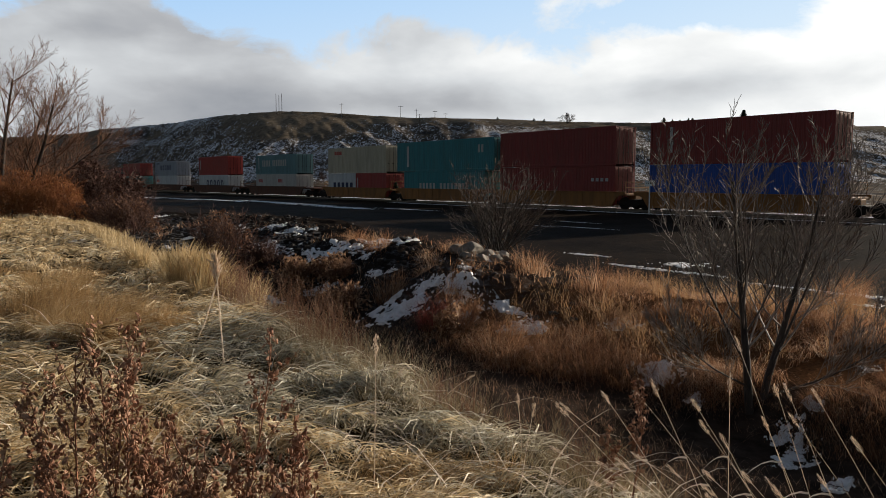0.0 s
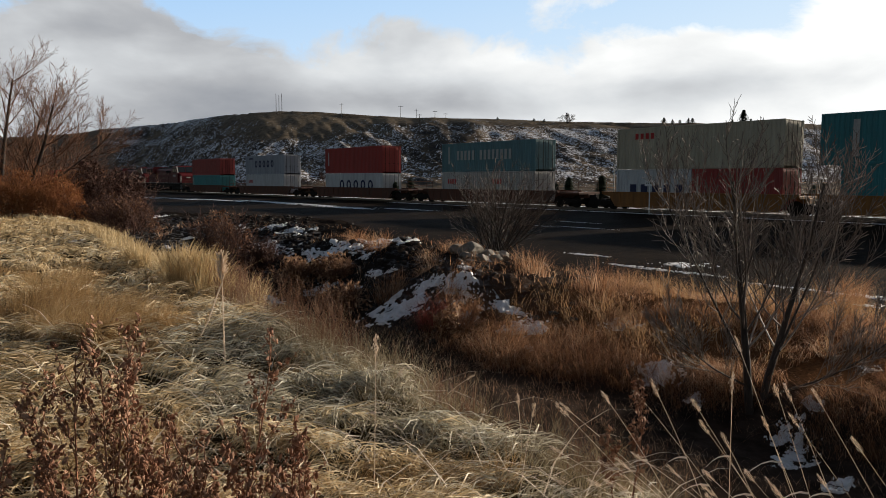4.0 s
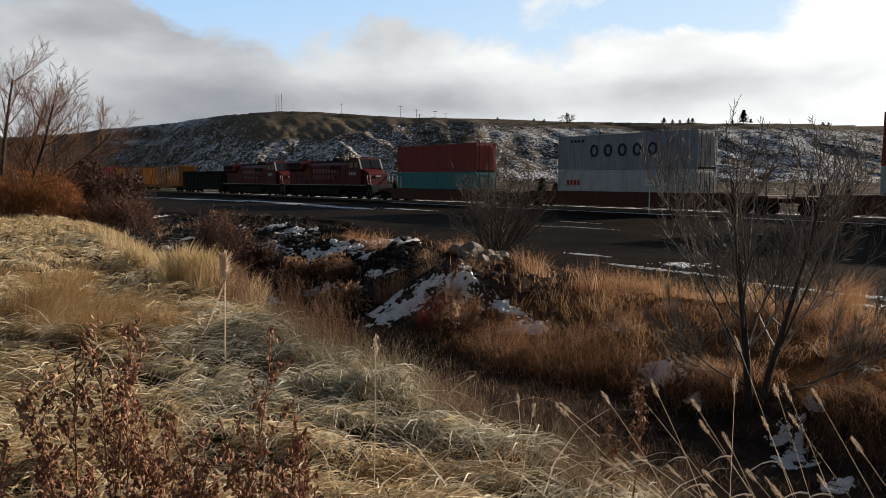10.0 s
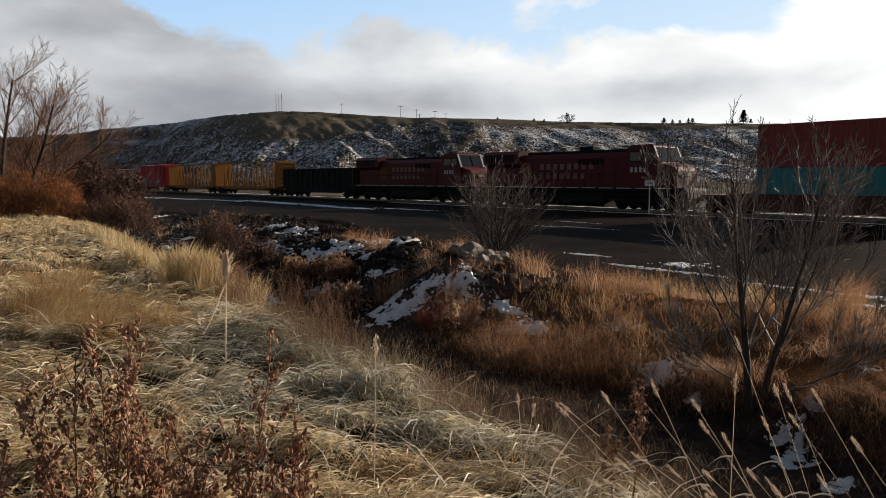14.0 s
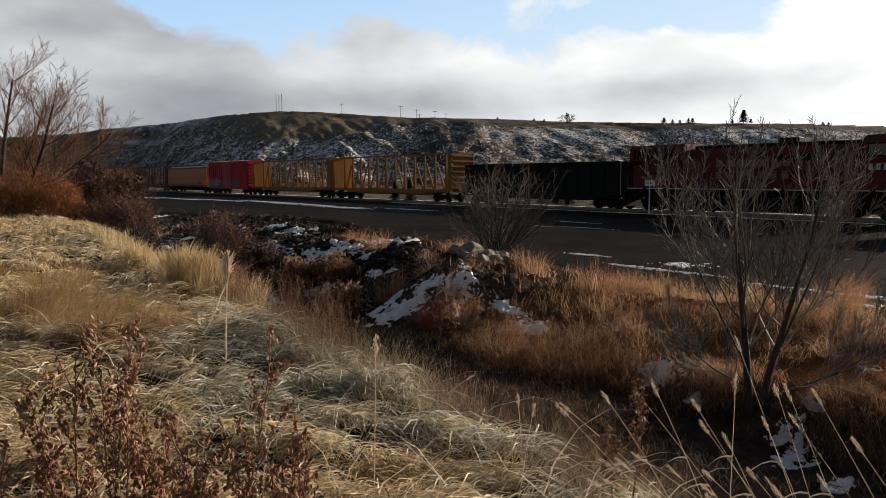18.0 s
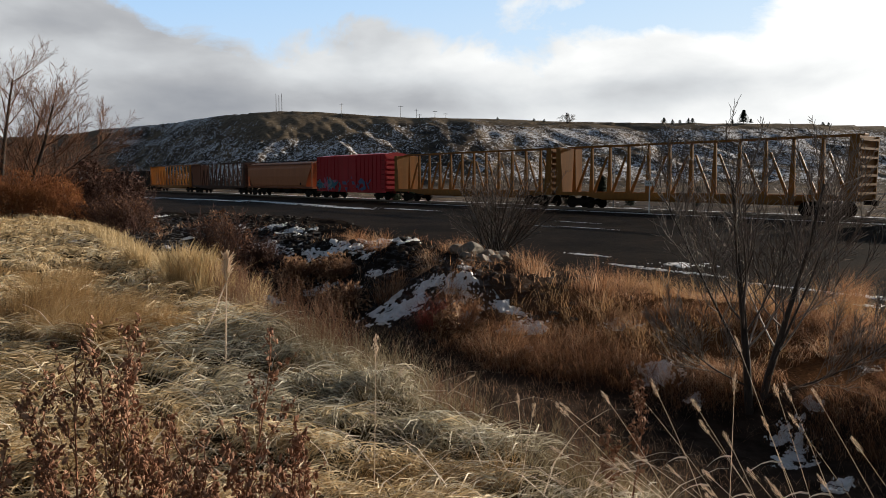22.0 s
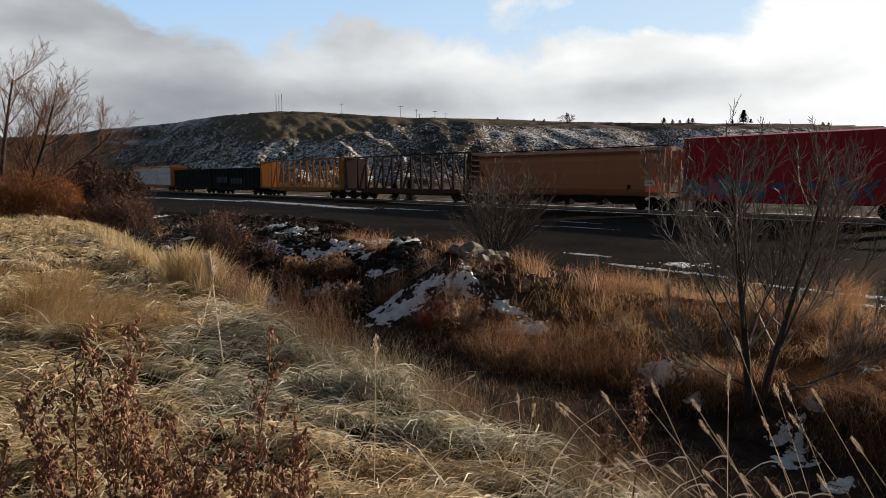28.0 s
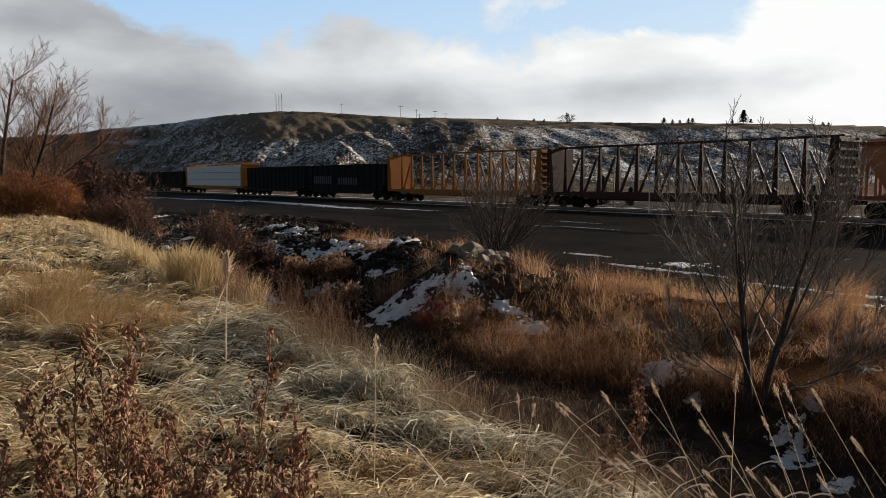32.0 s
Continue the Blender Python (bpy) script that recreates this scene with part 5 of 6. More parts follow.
    keep = (fbm(s * 1.1, d * 1.1, 3, 151) > -0.05 + 0.3 * smooth((s - 6.5) / 2)) & (r > 3)
    x, y, r = x[keep], y[keep], r[keep]
    blades("ditch_weed", x, y, RNG.uniform(0.12, 0.42, len(x)), 0.0012 + 0.0003 * r, RNG.uniform(0, 6.28, len(x)), np.abs(RNG.normal(0.3, 0.3, len(x))), M_BROWN, "thin brown weed stalks on the ditch side", segs=3, curl=0.3)
    n = 12000
    s, d = RNG.uniform(5, 32, n), RNG.uniform(6, 12.5, n)
    x, y = plan(s, d)
    r = np.hypot(x, y)
    keep = fbm(s * 0.7, d * 1.0, 3, 161) > -0.12 + 0.5 * smooth((s - 14) / 3)
    x, y, r = x[keep], y[keep], r[keep]
    blades("spoil_weed", x, y, RNG.uniform(0.1, 0.27, len(x)), 0.0005 * r, RNG.uniform(0, 6.28, len(x)), np.abs(RNG.normal(0.8, 0.4, len(x))), M_RUST, "rusty weeds scattered over the spoil heap", segs=3, curl=0.3)
    # scraps of dead litter on the ditch floor
    n = 9000
    s, d = RNG.uniform(0.5, 9, n), RNG.uniform(3.2, 7.6, n)
    x, y = plan(s, d)
    r = np.hypot(x, y)
    keep = fbm(s * 1.3, d * 1.3, 3, 165) > -0.1
    x, y, r = x[keep], y[keep], r[keep]
    m = len(x)
    blades("ditch_litter", x, y, RNG.uniform(0.06, 0.26, m), 0.0004 * r + 0.001, RNG.uniform(0, 6.28, m), RNG.uniform(0.9, 1.5, m), M_WEED, "dead brown stems littering the ditch", lift=0.02)


def tufts():
    """Separate tussocks that stand out on the spoil heap."""
    spots = ((-2.0, 16.5, M_RUST, 0.42, 0.35), (-0.95, 12.5, M_RUST, 0.42, 0.35), (0.37, 11.0, M_RUST, 0.40, 0.26), (-2.9, 13.6, M_RUST, 0.4, 0.5), (0.4, 14.2, M_RUST, 0.35, 0.6),
             (-0.17, 10.85, M_REDTWIG, 0.6, 0.30), (0.88, 9.3, M_RUST, 0.42, 0.34), (0.1, 11.4, M_RUST, 0.4, 0.28), (-1.43, 15.3, M_RUST, 0.45, 0.35), (2.6, 11.6, M_RUST, 0.6, 0.5), (3.6, 13.6, M_RUST, 0.5, 0.5), (1.6, 12.6, M_RUST, 0.5, 0.4), (0.72, 9.55, M_RUST, 0.5, 0.5), (7.9, 13.4, M_RUST, 0.75, 0.25), (6.0, 10.6, M_RUST, 0.8, 0.3))
    for cx, cy, mat, h, rad in spots:
        n = 420
        a, q = RNG.uniform(0, 6.28, n), rad * np.sqrt(RNG.uniform(0, 1, n)) * 0.8
        x, y = cx + q * np.cos(a), cy + q * np.sin(a)
        red = mat is M_REDTWIG
        ob = blades("red_shrub" if red else "tussock", x, y, h * RNG.uniform(0.35, 1.15, n), np.full(n, 0.0045) * RNG.uniform(0.6, 1.4, n), a + RNG.normal(0, 0.9, n), np.abs(0.3 + 0.8 * q / rad + RNG.normal(0, 0.4, n)), mat,
                    "small dark red leafless shrub on the spoil bank" if red else "dry tussock of grass on the spoil bank", "shrub" if red else "grass", segs=3, curl=0.35)
        del ob["kind"]


# ---- woody plants ----
def grow(rng, p, d, length, r, level, spec, tubes):
    """A branch and, by spec, its branches: (steps, wobble, rise, children, lowest child, angle, length ratio)."""
    steps, wob, rise, kids, low, ang, ratio = spec[level][:7]
    thin = spec[level][7] if len(spec[level]) > 7 else 0.34
    pts, rad, dirs = [Vector(p)], [r], [Vector(d).normalized()]
    tip = 0.32 if level + 1 < len(spec) else 0.2
    for k in range(steps):
        q = (dirs[-1] + Vector((rng.gauss(0, wob), rng.gauss(0, wob), rng.gauss(0, wob) + rise))).normalized()
        pts.append(pts[-1] + q * (length / steps))
        rad.append(r * (1 - (1 - tip) * (k + 1) / steps))
        dirs.append(q)
    tubes[min(level, len(tubes) - 1)].append((pts, rad))
    if level + 1 < len(spec):
        for k in range(kids):
            f = low + (1 - low) * (k + rng.random()) / kids
            i = min(int(f * steps), steps - 1)
            g = f * steps - i
            base = pts[i].lerp(pts[i + 1], g)
            side = dirs[i + 1].orthogonal().normalized()
            side = Matrix.Rotation(rng.uniform(0, 6.283), 3, dirs[i + 1]) @ side
            a = radians(rng.gauss(ang, ang * 0.25))
            q = dirs[i + 1] * math.cos(a) + side * math.sin(a)
            grow(rng, base, q, length * ratio * rng.uniform(0.6, 1.15) * (1.15 - 0.55 * f), max(rad[i] * thin, 0.002), level + 1, spec, tubes)


def tube_mesh(name, tubes, sides):
    co, quads, start = [], [], 0
    ring = [(math.cos(6.2832 * k / sides), math.sin(6.2832 * k / sides)) for k in range(sides)]
    for pts, rad in tubes:
        for i, (p, r) in enumerate(zip(pts, rad)):
            q = (pts[min(i + 1, len(pts) - 1)] - pts[max(i - 1, 0)]).normalized()
            u = q.orthogonal().normalized()
            v = q.cross(u)
            for c, s_ in ring:
                co.append(p + u * (c * r) + v * (s_ * r))
        for i in range(len(pts) - 1):
            for k in range(sides):
                j = (k + 1) % sides
                quads.append((start + i * sides + k, start + i * sides + j, start + (i + 1) * sides + j, start + (i + 1) * sides + k))
        start += len(pts) * sides
    return mesh_arrays(name, np.array([tuple(c) for c in co]), [np.array(quads)])


def woody(name, label, category, x, y, stems, spec, seed, mats, thick_levels=2, sides=(7, 3), names=("trunk", "bough", "crown"), min_r=0.0):
    """A leafless tree or shrub: stems are (way, length, radius, offset)."""
    rng = random.Random(seed)
    tree = thing(name, label, category)
    tree.location = (x, y, ground_at(x, y) - 0.04)
    tubes = [[] for _ in spec]
    for way, length, r, off in stems:
        grow(rng, off, way, length, r, 0, spec, tubes)
    if min_r:
        for t in tubes[1:]:
            for i, (p, q) in enumerate(t):
                t[i] = (p, [max(v, min_r * (0.6 if k + 1 == len(q) else 1)) for k, v in enumerate(q)])
    groups = [[tubes[0], names[0], mats[0], sides[0]], [sum(tubes[1:thick_levels], []), names[1], mats[1], 5], [sum(tubes[thick_levels:], []), names[2], mats[1], sides[1]]]
    for t, nm, mat, sd_ in groups:
        if t:
            me = tube_mesh(nm, t, sd_)
            me.materials.append(mat)
            me.polygons.foreach_set("use_smooth", np.ones(len(me.polygons), bool))
            o = new(nm, me)
            o.parent = tree
            if nm != "trunk":
                tagged(o, kind="stuff")
    return tree


def leafy(parent, cx, cy, cz, rx, ry, rz, n, size, material, seed, name="dry_leaves"):
    """Small dry leaves and seed clumps through a shrub, in uneven masses."""
    rs = np.random.RandomState(seed)
    p = rs.normal(0, 1, (n * 2, 3))
    p /= np.linalg.norm(p, axis=1)[:, None]
    p *= (rs.uniform(0.15, 1, (n * 2, 1)) ** 0.45)
    p[:, 2] = np.abs(p[:, 2])
    g = fbm(p[:, 0] * 2.5 + seed, p[:, 2] * 2.5 + p[:, 1] * 1.5, 3, 170 + seed)
    p = p[(g > -0.12) & (np.linalg.norm(p, axis=1) < 0.85 + 0.45 * g)][:n] * np.array([rx, ry, rz]) + np.array([cx, cy, cz])
    m = len(p)
    a, b = rs.normal(0, 1, (m, 3)), rs.normal(0, 1, (m, 3))
    a *= (size * rs.uniform(0.5, 1.2, (m, 1)) / np.linalg.norm(a, axis=1)[:, None])
    b *= (size * 0.45 / np.linalg.norm(b, axis=1)[:, None])
    co = np.stack([p - a, p + b, p + a, p - b], 1).reshape(-1, 3)
    k = np.arange(m)[:, None] * 4
    me = mesh_arrays(name, co, [k + np.array([[0, 1, 2]]), k + np.array([[0, 2, 3]])])
    me.materials.append(material)
    o = new(name, me)
    o.parent = parent


def build_trees():
    # young tree on the far side of the ditch
    spec = ((12, 0.03, 0.03, 19, 0.22, 47, 0.58, 0.32), (9, 0.05, 0.17, 9, 0.18, 30, 0.42, 0.5), (5, 0.05, 0.14, 4, 0.2, 32, 0.6), (3, 0.06, 0.05, 0, 0, 0, 0))
    stems = (((-0.06, 0.0, 1), 2.58, 0.048, (-0.05, 0, 0)), ((0.17, 0.05, 1), 2.62, 0.044, (0.09, 0.05, 0)), ((-0.5, 0.3, 1), 2.1, 0.017, (-0.08, 0, 0.5)), ((0.95, -0.1, 0.36), 1.5, 0.017, (0.14, 0, 0.2)),
             ((-0.9, -0.3, 0.45), 1.35, 0.011, (-0.06, 0, 0.3)), ((0.55, 0.3, 1), 2.0, 0.016, (0.2, 0, 0.6)))
    woody("bare_tree", "leafless young tree with two dark stems by the ditch", "tree", 3.45, 7.62, stems, spec, 11, (M_BARK, M_TWIG), min_r=0.0031)
    # shrub on the edge of the yard: dark stems fanning from one foot
    rng = random.Random(3)
    stems = [((rng.gauss(0, 0.56), rng.gauss(0, 0.42), 1), rng.uniform(1.7, 3.0), 0.022, (rng.gauss(0, 0.2), rng.gauss(0, 0.16), 0)) for _ in range(40)]
    spec = ((6, 0.06, 0.02, 9, 0.22, 32, 0.40), (4, 0.08, 0.04, 5, 0.15, 34, 0.5), (3, 0.1, 0.02, 0, 0, 0, 0))
    woody("bare_shrub", "leafless dark shrub with many stems at the yard edge", "shrub", 1.75, 22.6, stems, spec, 21, (M_BARK, M_SHRUB), sides=(5, 3), min_r=0.005)
    # tall trees at the end of the meadow
    spec = ((10, 0.035, 0.02, 19, 0.18, 42, 0.52, 0.42), (7, 0.05, 0.07, 11, 0.15, 34, 0.5, 0.42), (5, 0.06, 0.05, 7, 0.15, 34, 0.5), (3, 0.06, 0.03, 0, 0, 0, 0))
    woody("bare_tree", "tall leafless tree with fine upswept twigs beyond the shrubs", "tree", -17.9, 28.6, (((0.02, 0, 1), 5.5, 0.11, (0, 0, 0)), ((-0.25, 0, 1), 4.7, 0.09, (-0.3, 0, 0))), spec, 31, (M_BARK, M_BROWN), min_r=0.005)
    woody("bare_tree", "leaning leafless tree with a split trunk beyond the shrubs", "tree", -17.2, 28.2, (((0.72, 0, 1), 5.0, 0.1, (0, 0, 0)), ((1.15, 0.1, 0.85), 4.9, 0.06, (0.1, 0, 0.3)), ((0.3, 0.1, 1), 4.4, 0.06, (0.05, 0, 0.3))), spec, 33, (M_BARK, M_BROWN), min_r=0.005)
    # shrubs at the end of the meadow
    spec = ((5, 0.09, 0.0, 7, 0.2, 35, 0.5), (4, 0.1, 0.03, 5, 0.2, 35, 0.5), (3, 0.1, 0.0, 0, 0, 0, 0))
    for k, (x, y, w, h, leaf, twig, n, label) in enumerate((
            (-17.6, 26.4, 1.2, 2.1, M_ORANGE, M_ORANGE, 3800, "dense rust-orange shrub with dry leaves"),
            (-15.6, 25.6, 1.2, 2.0, M_ORANGE, M_ORANGE, 3800, "dense rust-orange shrub with dry leaves"),
            (-13.9, 25.2, 1.1, 1.7, M_ORANGE, M_ORANGE, 3200, "low rust-orange shrub with dry leaves"),
            (-18.6, 30.5, 1.9, 3.4, M_BROWN, M_BROWN, 1500, "tall open brown shrub of dense thin twigs"),
            (-15.8, 30.2, 1.6, 2.9, M_BROWN, M_BROWN, 1300, "tall open brown shrub of dense thin twigs"),
            (-13.6, 28.0, 1.35, 2.75, M_DARKTWIG, M_DARKTWIG, 5200, "rounded dark brown shrub of dense twigs"),
            (-12.9, 28.8, 0.95, 2.3, M_DARKTWIG, M_DARKTWIG, 4200, "rounded dark brown shrub of dense twigs"),
            (-11.9, 25.4, 1.0, 1.6, M_BROWN, M_DARKTWIG, 2200, "open brown shrub of thin dark twigs"),
            (-10.7, 24.4, 0.9, 1.4, M_BROWN, M_DARKTWIG, 1500, "open brown shrub of thin dark twigs"),
            (-5.3, 17.0, 0.72, 1.42, M_BROWN, M_DARKTWIG, 2600, "rounded dark brown shrub in the ditch"),
            (-4.3, 16.4, 0.5, 0.75, M_DARKTWIG, M_DARKTWIG, 600, "small dark brown shrub in the ditch"),
            (-2.95, 14.4, 0.55, 0.62, M_WEED, M_BROWN, 600, "low red-brown shrub on the spoil bank"),
            (-2.2, 14.2, 0.5, 0.55, M_WEED, M_BROWN, 500, "low red-brown shrub on the spoil bank"),
            (-1.75, 12.4, 0.5, 0.6, M_WEED, M_BROWN, 500, "low red-brown shrub on the spoil bank"),
            (0.15, 10.5, 0.35, 0.42, M_WEED, M_BROWN, 300, "low red-brown shrub on the spoil bank"))):
        rng = random.Random(40 + k)
        stems = [((rng.gauss(0, 0.55 * w / h * 1.3), rng.gauss(0, 0.5), 1), h * rng.uniform(0.6, 1.0), 0.014, (rng.gauss(0, w * 0.3), rng.gauss(0, w * 0.3), 0)) for _ in range(34)]
        t = woody("shrub", label, "shrub", x, y, stems, spec, 50 + k, (twig, twig), sides=(4, 3), names=("stem", "bough", "crown"), min_r=0.005 if y > 20 else 0.0038)
        leafy(t, 0, 0, 0.1, w * 1.15, w, h * 0.98, n, 0.09 if leaf is M_DARKTWIG and h > 2 else 0.05, leaf, k)


# ---- the near weeds ----
def seed_blobs(bm, rng, p, r, n, size):
    for _ in range(n):
        q = p + Vector((rng.gauss(0, r), rng.gauss(0, r), rng.gauss(0, r)))
        turn = Euler((rng.uniform(-1, 1), rng.uniform(-1, 1), rng.uniform(0, 6))).to_matrix().to_4x4()
        bmesh.ops.create_icosphere(bm, subdivisions=1, radius=size * rng.uniform(0.5, 1.5), matrix=Matrix.Translation(q) @ turn @ Matrix.Diagonal((rng.uniform(.5, 1), rng.uniform(.2, .45), rng.uniform(.9, 1.7), 1)))


def dock_weed(x, y, h, seed, lean=(0, 0)):
    """A dead dock: a ribbed stem, upswept side stems and clustered rusty seed."""
    rng = random.Random(seed)
    t = thing("dead_weed", "dead reddish-brown weed with clustered seed heads", "weed", "dead weeds in the foreground")
    t.location = (x, y, ground_at(x, y))
    tubes = [[], []]
    spec = ((8, 0.05, 0.02, 11, 0.38, 26, 0.34), (4, 0.08, 0.06, 0, 0, 0, 0))
    grow(rng, (0, 0, 0), (lean[0], lean[1], 1), h, 0.0045, 0, spec, tubes)
    for k, (pts, rad) in enumerate(tubes[0] + tubes[1]):
        me = tube_mesh("side_stem" if k else "stem", [(pts, rad)], 4)
        me.materials.append(M_DOCK)
        o = new(me.name.split(".")[0], me)
        o.parent = t
        bm = bmesh.new()
        for i in range(4 if k == 0 else 1, len(pts) - 1):
            for f in (0.0, 0.5):
                seed_blobs(bm, rng, pts[i].lerp(pts[i + 1], f), 0.009, rng.choice((0, 2, 4, 7)), 0.0062)
        tagged(part("seed_head", bm, M_DOCK, o), kind="stuff")
    return t


def seed_stalk(x, y, h, way, bend, seed, head=0.09, radius=0.0022, mat=None, bushy=1.0, z=None):
    """A dry grass stem with a feathery head and a drooping leaf."""
    rng = random.Random(seed)
    mat = mat or M_PALE
    t = thing("grass_stalk", "tall dry straw stalk with a feathery seed head", "grass stalk", "seed stalks in the foreground")
    t.location = (x, y, (ground_at(x, y) if z is None else z) - 0.02)
    pts, d = [Vector((0, 0, 0))], Vector((way[0], way[1], 1)).normalized()
    for k in range(10):
        d = (d + Vector((way[0], way[1], 0)) * bend * 0.12 + Vector((0, 0, -bend * 0.02))).normalized()
        pts.append(pts[-1] + d * (h / 10))
    me = tube_mesh("stem", [(pts, [radius * (1 - 0.05 * k) for k in range(11)])], 5)
    me.materials.append(mat)
    o = new("stem", me)
    o.parent = t
    bm = bmesh.new()
    n = 60 if bushy < 1.5 else 130
    for k in range(n):
        f = k / n
        p = pts[-1] + d * head * (f - 0.75)
        w = 0.006 * bushy * max(1, head / 0.085) * math.sin(math.pi * (0.12 + 0.8 * f)) + 0.001
        q = Matrix.Translation(p + Vector((rng.gauss(0, w), rng.gauss(0, w), rng.gauss(0, w)))) @ d.to_track_quat("Z", "Y").to_matrix().to_4x4() @ Matrix.Diagonal((0.0013 * bushy, 0.0013 * bushy, 0.006, 1))
        if bushy > 1.5:
            a, b = rng.uniform(0, 6.283), abs(rng.gauss(0, .6))
            out = (d + (d.orthogonal().normalized() * math.cos(a) + d.cross(d.orthogonal()).normalized() * math.sin(a)) * b).normalized()
            rod(bm, p, p + out * head * rng.uniform(.3, .5), head * 0.021, 3)
        else:
            bmesh.ops.create_icosphere(bm, subdivisions=1, radius=1, matrix=q)
    tagged(part("seed_head", bm, mat, t), kind="stuff")
    if bushy > 1.5:
        # a broken second stem hangs from below the head
        drop = [pts[-1] - d * head * 0.8 + Vector((-0.003 - 0.09 * f - 0.06 * f * f, -0.03 * f, -0.42 * h * f + 0.02 * math.sin(5 * f))) for f in (0, .15, .3, .5, .75, 1.0)]
        me = tube_mesh("broken_stem", [(drop, [radius * v for v in (.8, 1, .8, .75, .7, .5)])], 5)
        me.materials.append(mat)
        o = new("broken_stem", me)
        o.parent = t
    elif h > 0.5:
        bm = bmesh.new()
        a = pts[6]
        side = Vector((-abs(d.y) - 0.5, 0.1, 0)).normalized()
        strip = []
        for k in range(8):
            f = k / 7
            p = a + side * (0.20 * h * f) + Vector((0, 0, 0.06 * h * f - 0.30 * h * f * f))
            w = Vector((0.004, 0.004, 0.002)) * (1 - f * 0.8)
            strip.append((bm.verts.new(p - w), bm.verts.new(p + w)))
        for u, v in zip(strip, strip[1:]):
            bm.faces.new((u[0], u[1], v[1], v[0]))
        part("leaf", bm, mat, t)
    return t


SWAY = []


def build_foreground():
    rng = random.Random(8)
    spots = [(-0.635, 1.9, 0.86), (-0.60, 1.95, 0.62), (-0.70, 1.85, 0.58), (-0.93, 1.9, 0.78), (-0.86, 1.88, 0.74), (-0.97, 1.97, 0.70), (-0.80, 1.95, 0.66), (-1.06, 1.9, 0.76), (-1.10, 1.95, 0.62), (-1.18, 2.0, 0.5),
             (-0.50, 1.9, 0.56), (-0.45, 1.95, 0.50), (-0.55, 1.8, 0.46), (-0.40, 1.9, 0.42), (0.66, 2.4, 0.50), (0.62, 2.45, 0.36), (-1.2, 1.75, 0.40), (-0.8, 1.75, 0.42), (-1.0, 1.7, 0.40)]
    spots += [(rng.uniform(-1.3, -0.38), rng.uniform(1.7, 2.1), rng.uniform(0.3, 0.55)) for _ in range(16)]
    for k, (x, y, h) in enumerate(spots):
        dock_weed(x, y, h, 60 + k, (rng.gauss(0, .12), rng.gauss(0, .1)))
    # the tall stalk that the wind rocks, and a still one
    a = seed_stalk(-1.45, 4.6, 0.77, (0.02, 0.0), 0.3, 71, 0.15, 0.0062, bushy=1.7)
    b = seed_stalk(-0.26, 2.55, 0.69, (0.02, 0.0), 0.0, 72, 0.08, 0.002, bushy=1.0)
    c = seed_stalk(1.12, 2.65, 0.78, (0.0, 0.0), 0.1, 73, 0.08, 0.002, bushy=0.8)
    SWAY.extend([(a, 2.2, 0.0), (c, 0.6, 1.7)])
    for k in range(60):
        x = rng.uniform(0.8, 2.3)
        y = rng.uniform(2.15, 2.7) - 0.10 * x
        h = rng.uniform(0.34, 0.85) + max(0, 1.02 - ground_at(x, y))
        s_ = seed_stalk(x, y, h, (-rng.uniform(0.2, 1.3), rng.uniform(-0.1, 0.2)), rng.uniform(0.0, 0.5), 80 + k, rng.uniform(0.04, 0.065), 0.0012, bushy=rng.uniform(0.4, 0.6))
        if k < 5:
            SWAY.append((s_, 0.5, k * 1.3))
    for k in range(14):
        x, y = rng.uniform(-1.6, 0.5), rng.uniform(2.2, 4.2)
        seed_stalk(x, y, rng.uniform(0.22, 0.42), (rng.gauss(0, .4), rng.gauss(0, .3)), rng.uniform(.2, 1.5), 130 + k, 0.05, 0.0018, bushy=0.6)


# ---- snow, stones and clods ----
def snow_patch(s, d, ls, ld, thick, seed, name="snow_patch", crumble=3.2):
    m = 80
    u, v = np.meshgrid(np.linspace(-1.5, 1.5, m), np.linspace(-1.5, 1.5, m), indexing="ij")
    S, D_ = s + u * ls, d + v * ld
    x, y = plan(S, D_)
    k = 2.6 / max(min(ls, ld), 0.2)
    h = 0.45 - 0.75 * (u * u + v * v) + 1.5 * fbm(S * 1.5 / max(ls, .3) + seed, D_ * 1.5 / max(ld, .3), 4, 200 + seed, 0.7) + crumble * fbm(S * k, D_ * k, 4, 230 + seed, 0.8)
    inside = h > 0.05
    z = terrain(x, y) + np.where(inside, 0.008 + thick * (0.5 * np.sqrt(np.clip(h, 0, 1.2)) + 0.35 * fbm(S * 9, D_ * 9, 3, 260 + seed, 0.7)), -0.03)
    z = np.where(inside, np.maximum(z, terrain(x, y) + 0.006), z)
    i, j = np.meshgrid(np.arange(m - 1), np.arange(m - 1), indexing="ij")
    q = np.stack([i * m + j, (i + 1) * m + j, (i + 1) * m + j + 1, i * m + j + 1], -1).reshape(-1, 4)
    q = q[inside.ravel()[q].sum(1) >= 1]
    me = mesh_arrays(name, np.stack([x, y, z], -1).reshape(-1, 3), [q])
    me.polygons.foreach_set("use_smooth", np.ones(len(me.polygons), bool))
    me.materials.append(M_SNOW)
    return tagged(new(name, me), "crusted patch of old snow lying on the ground", "snow", "snow patches")


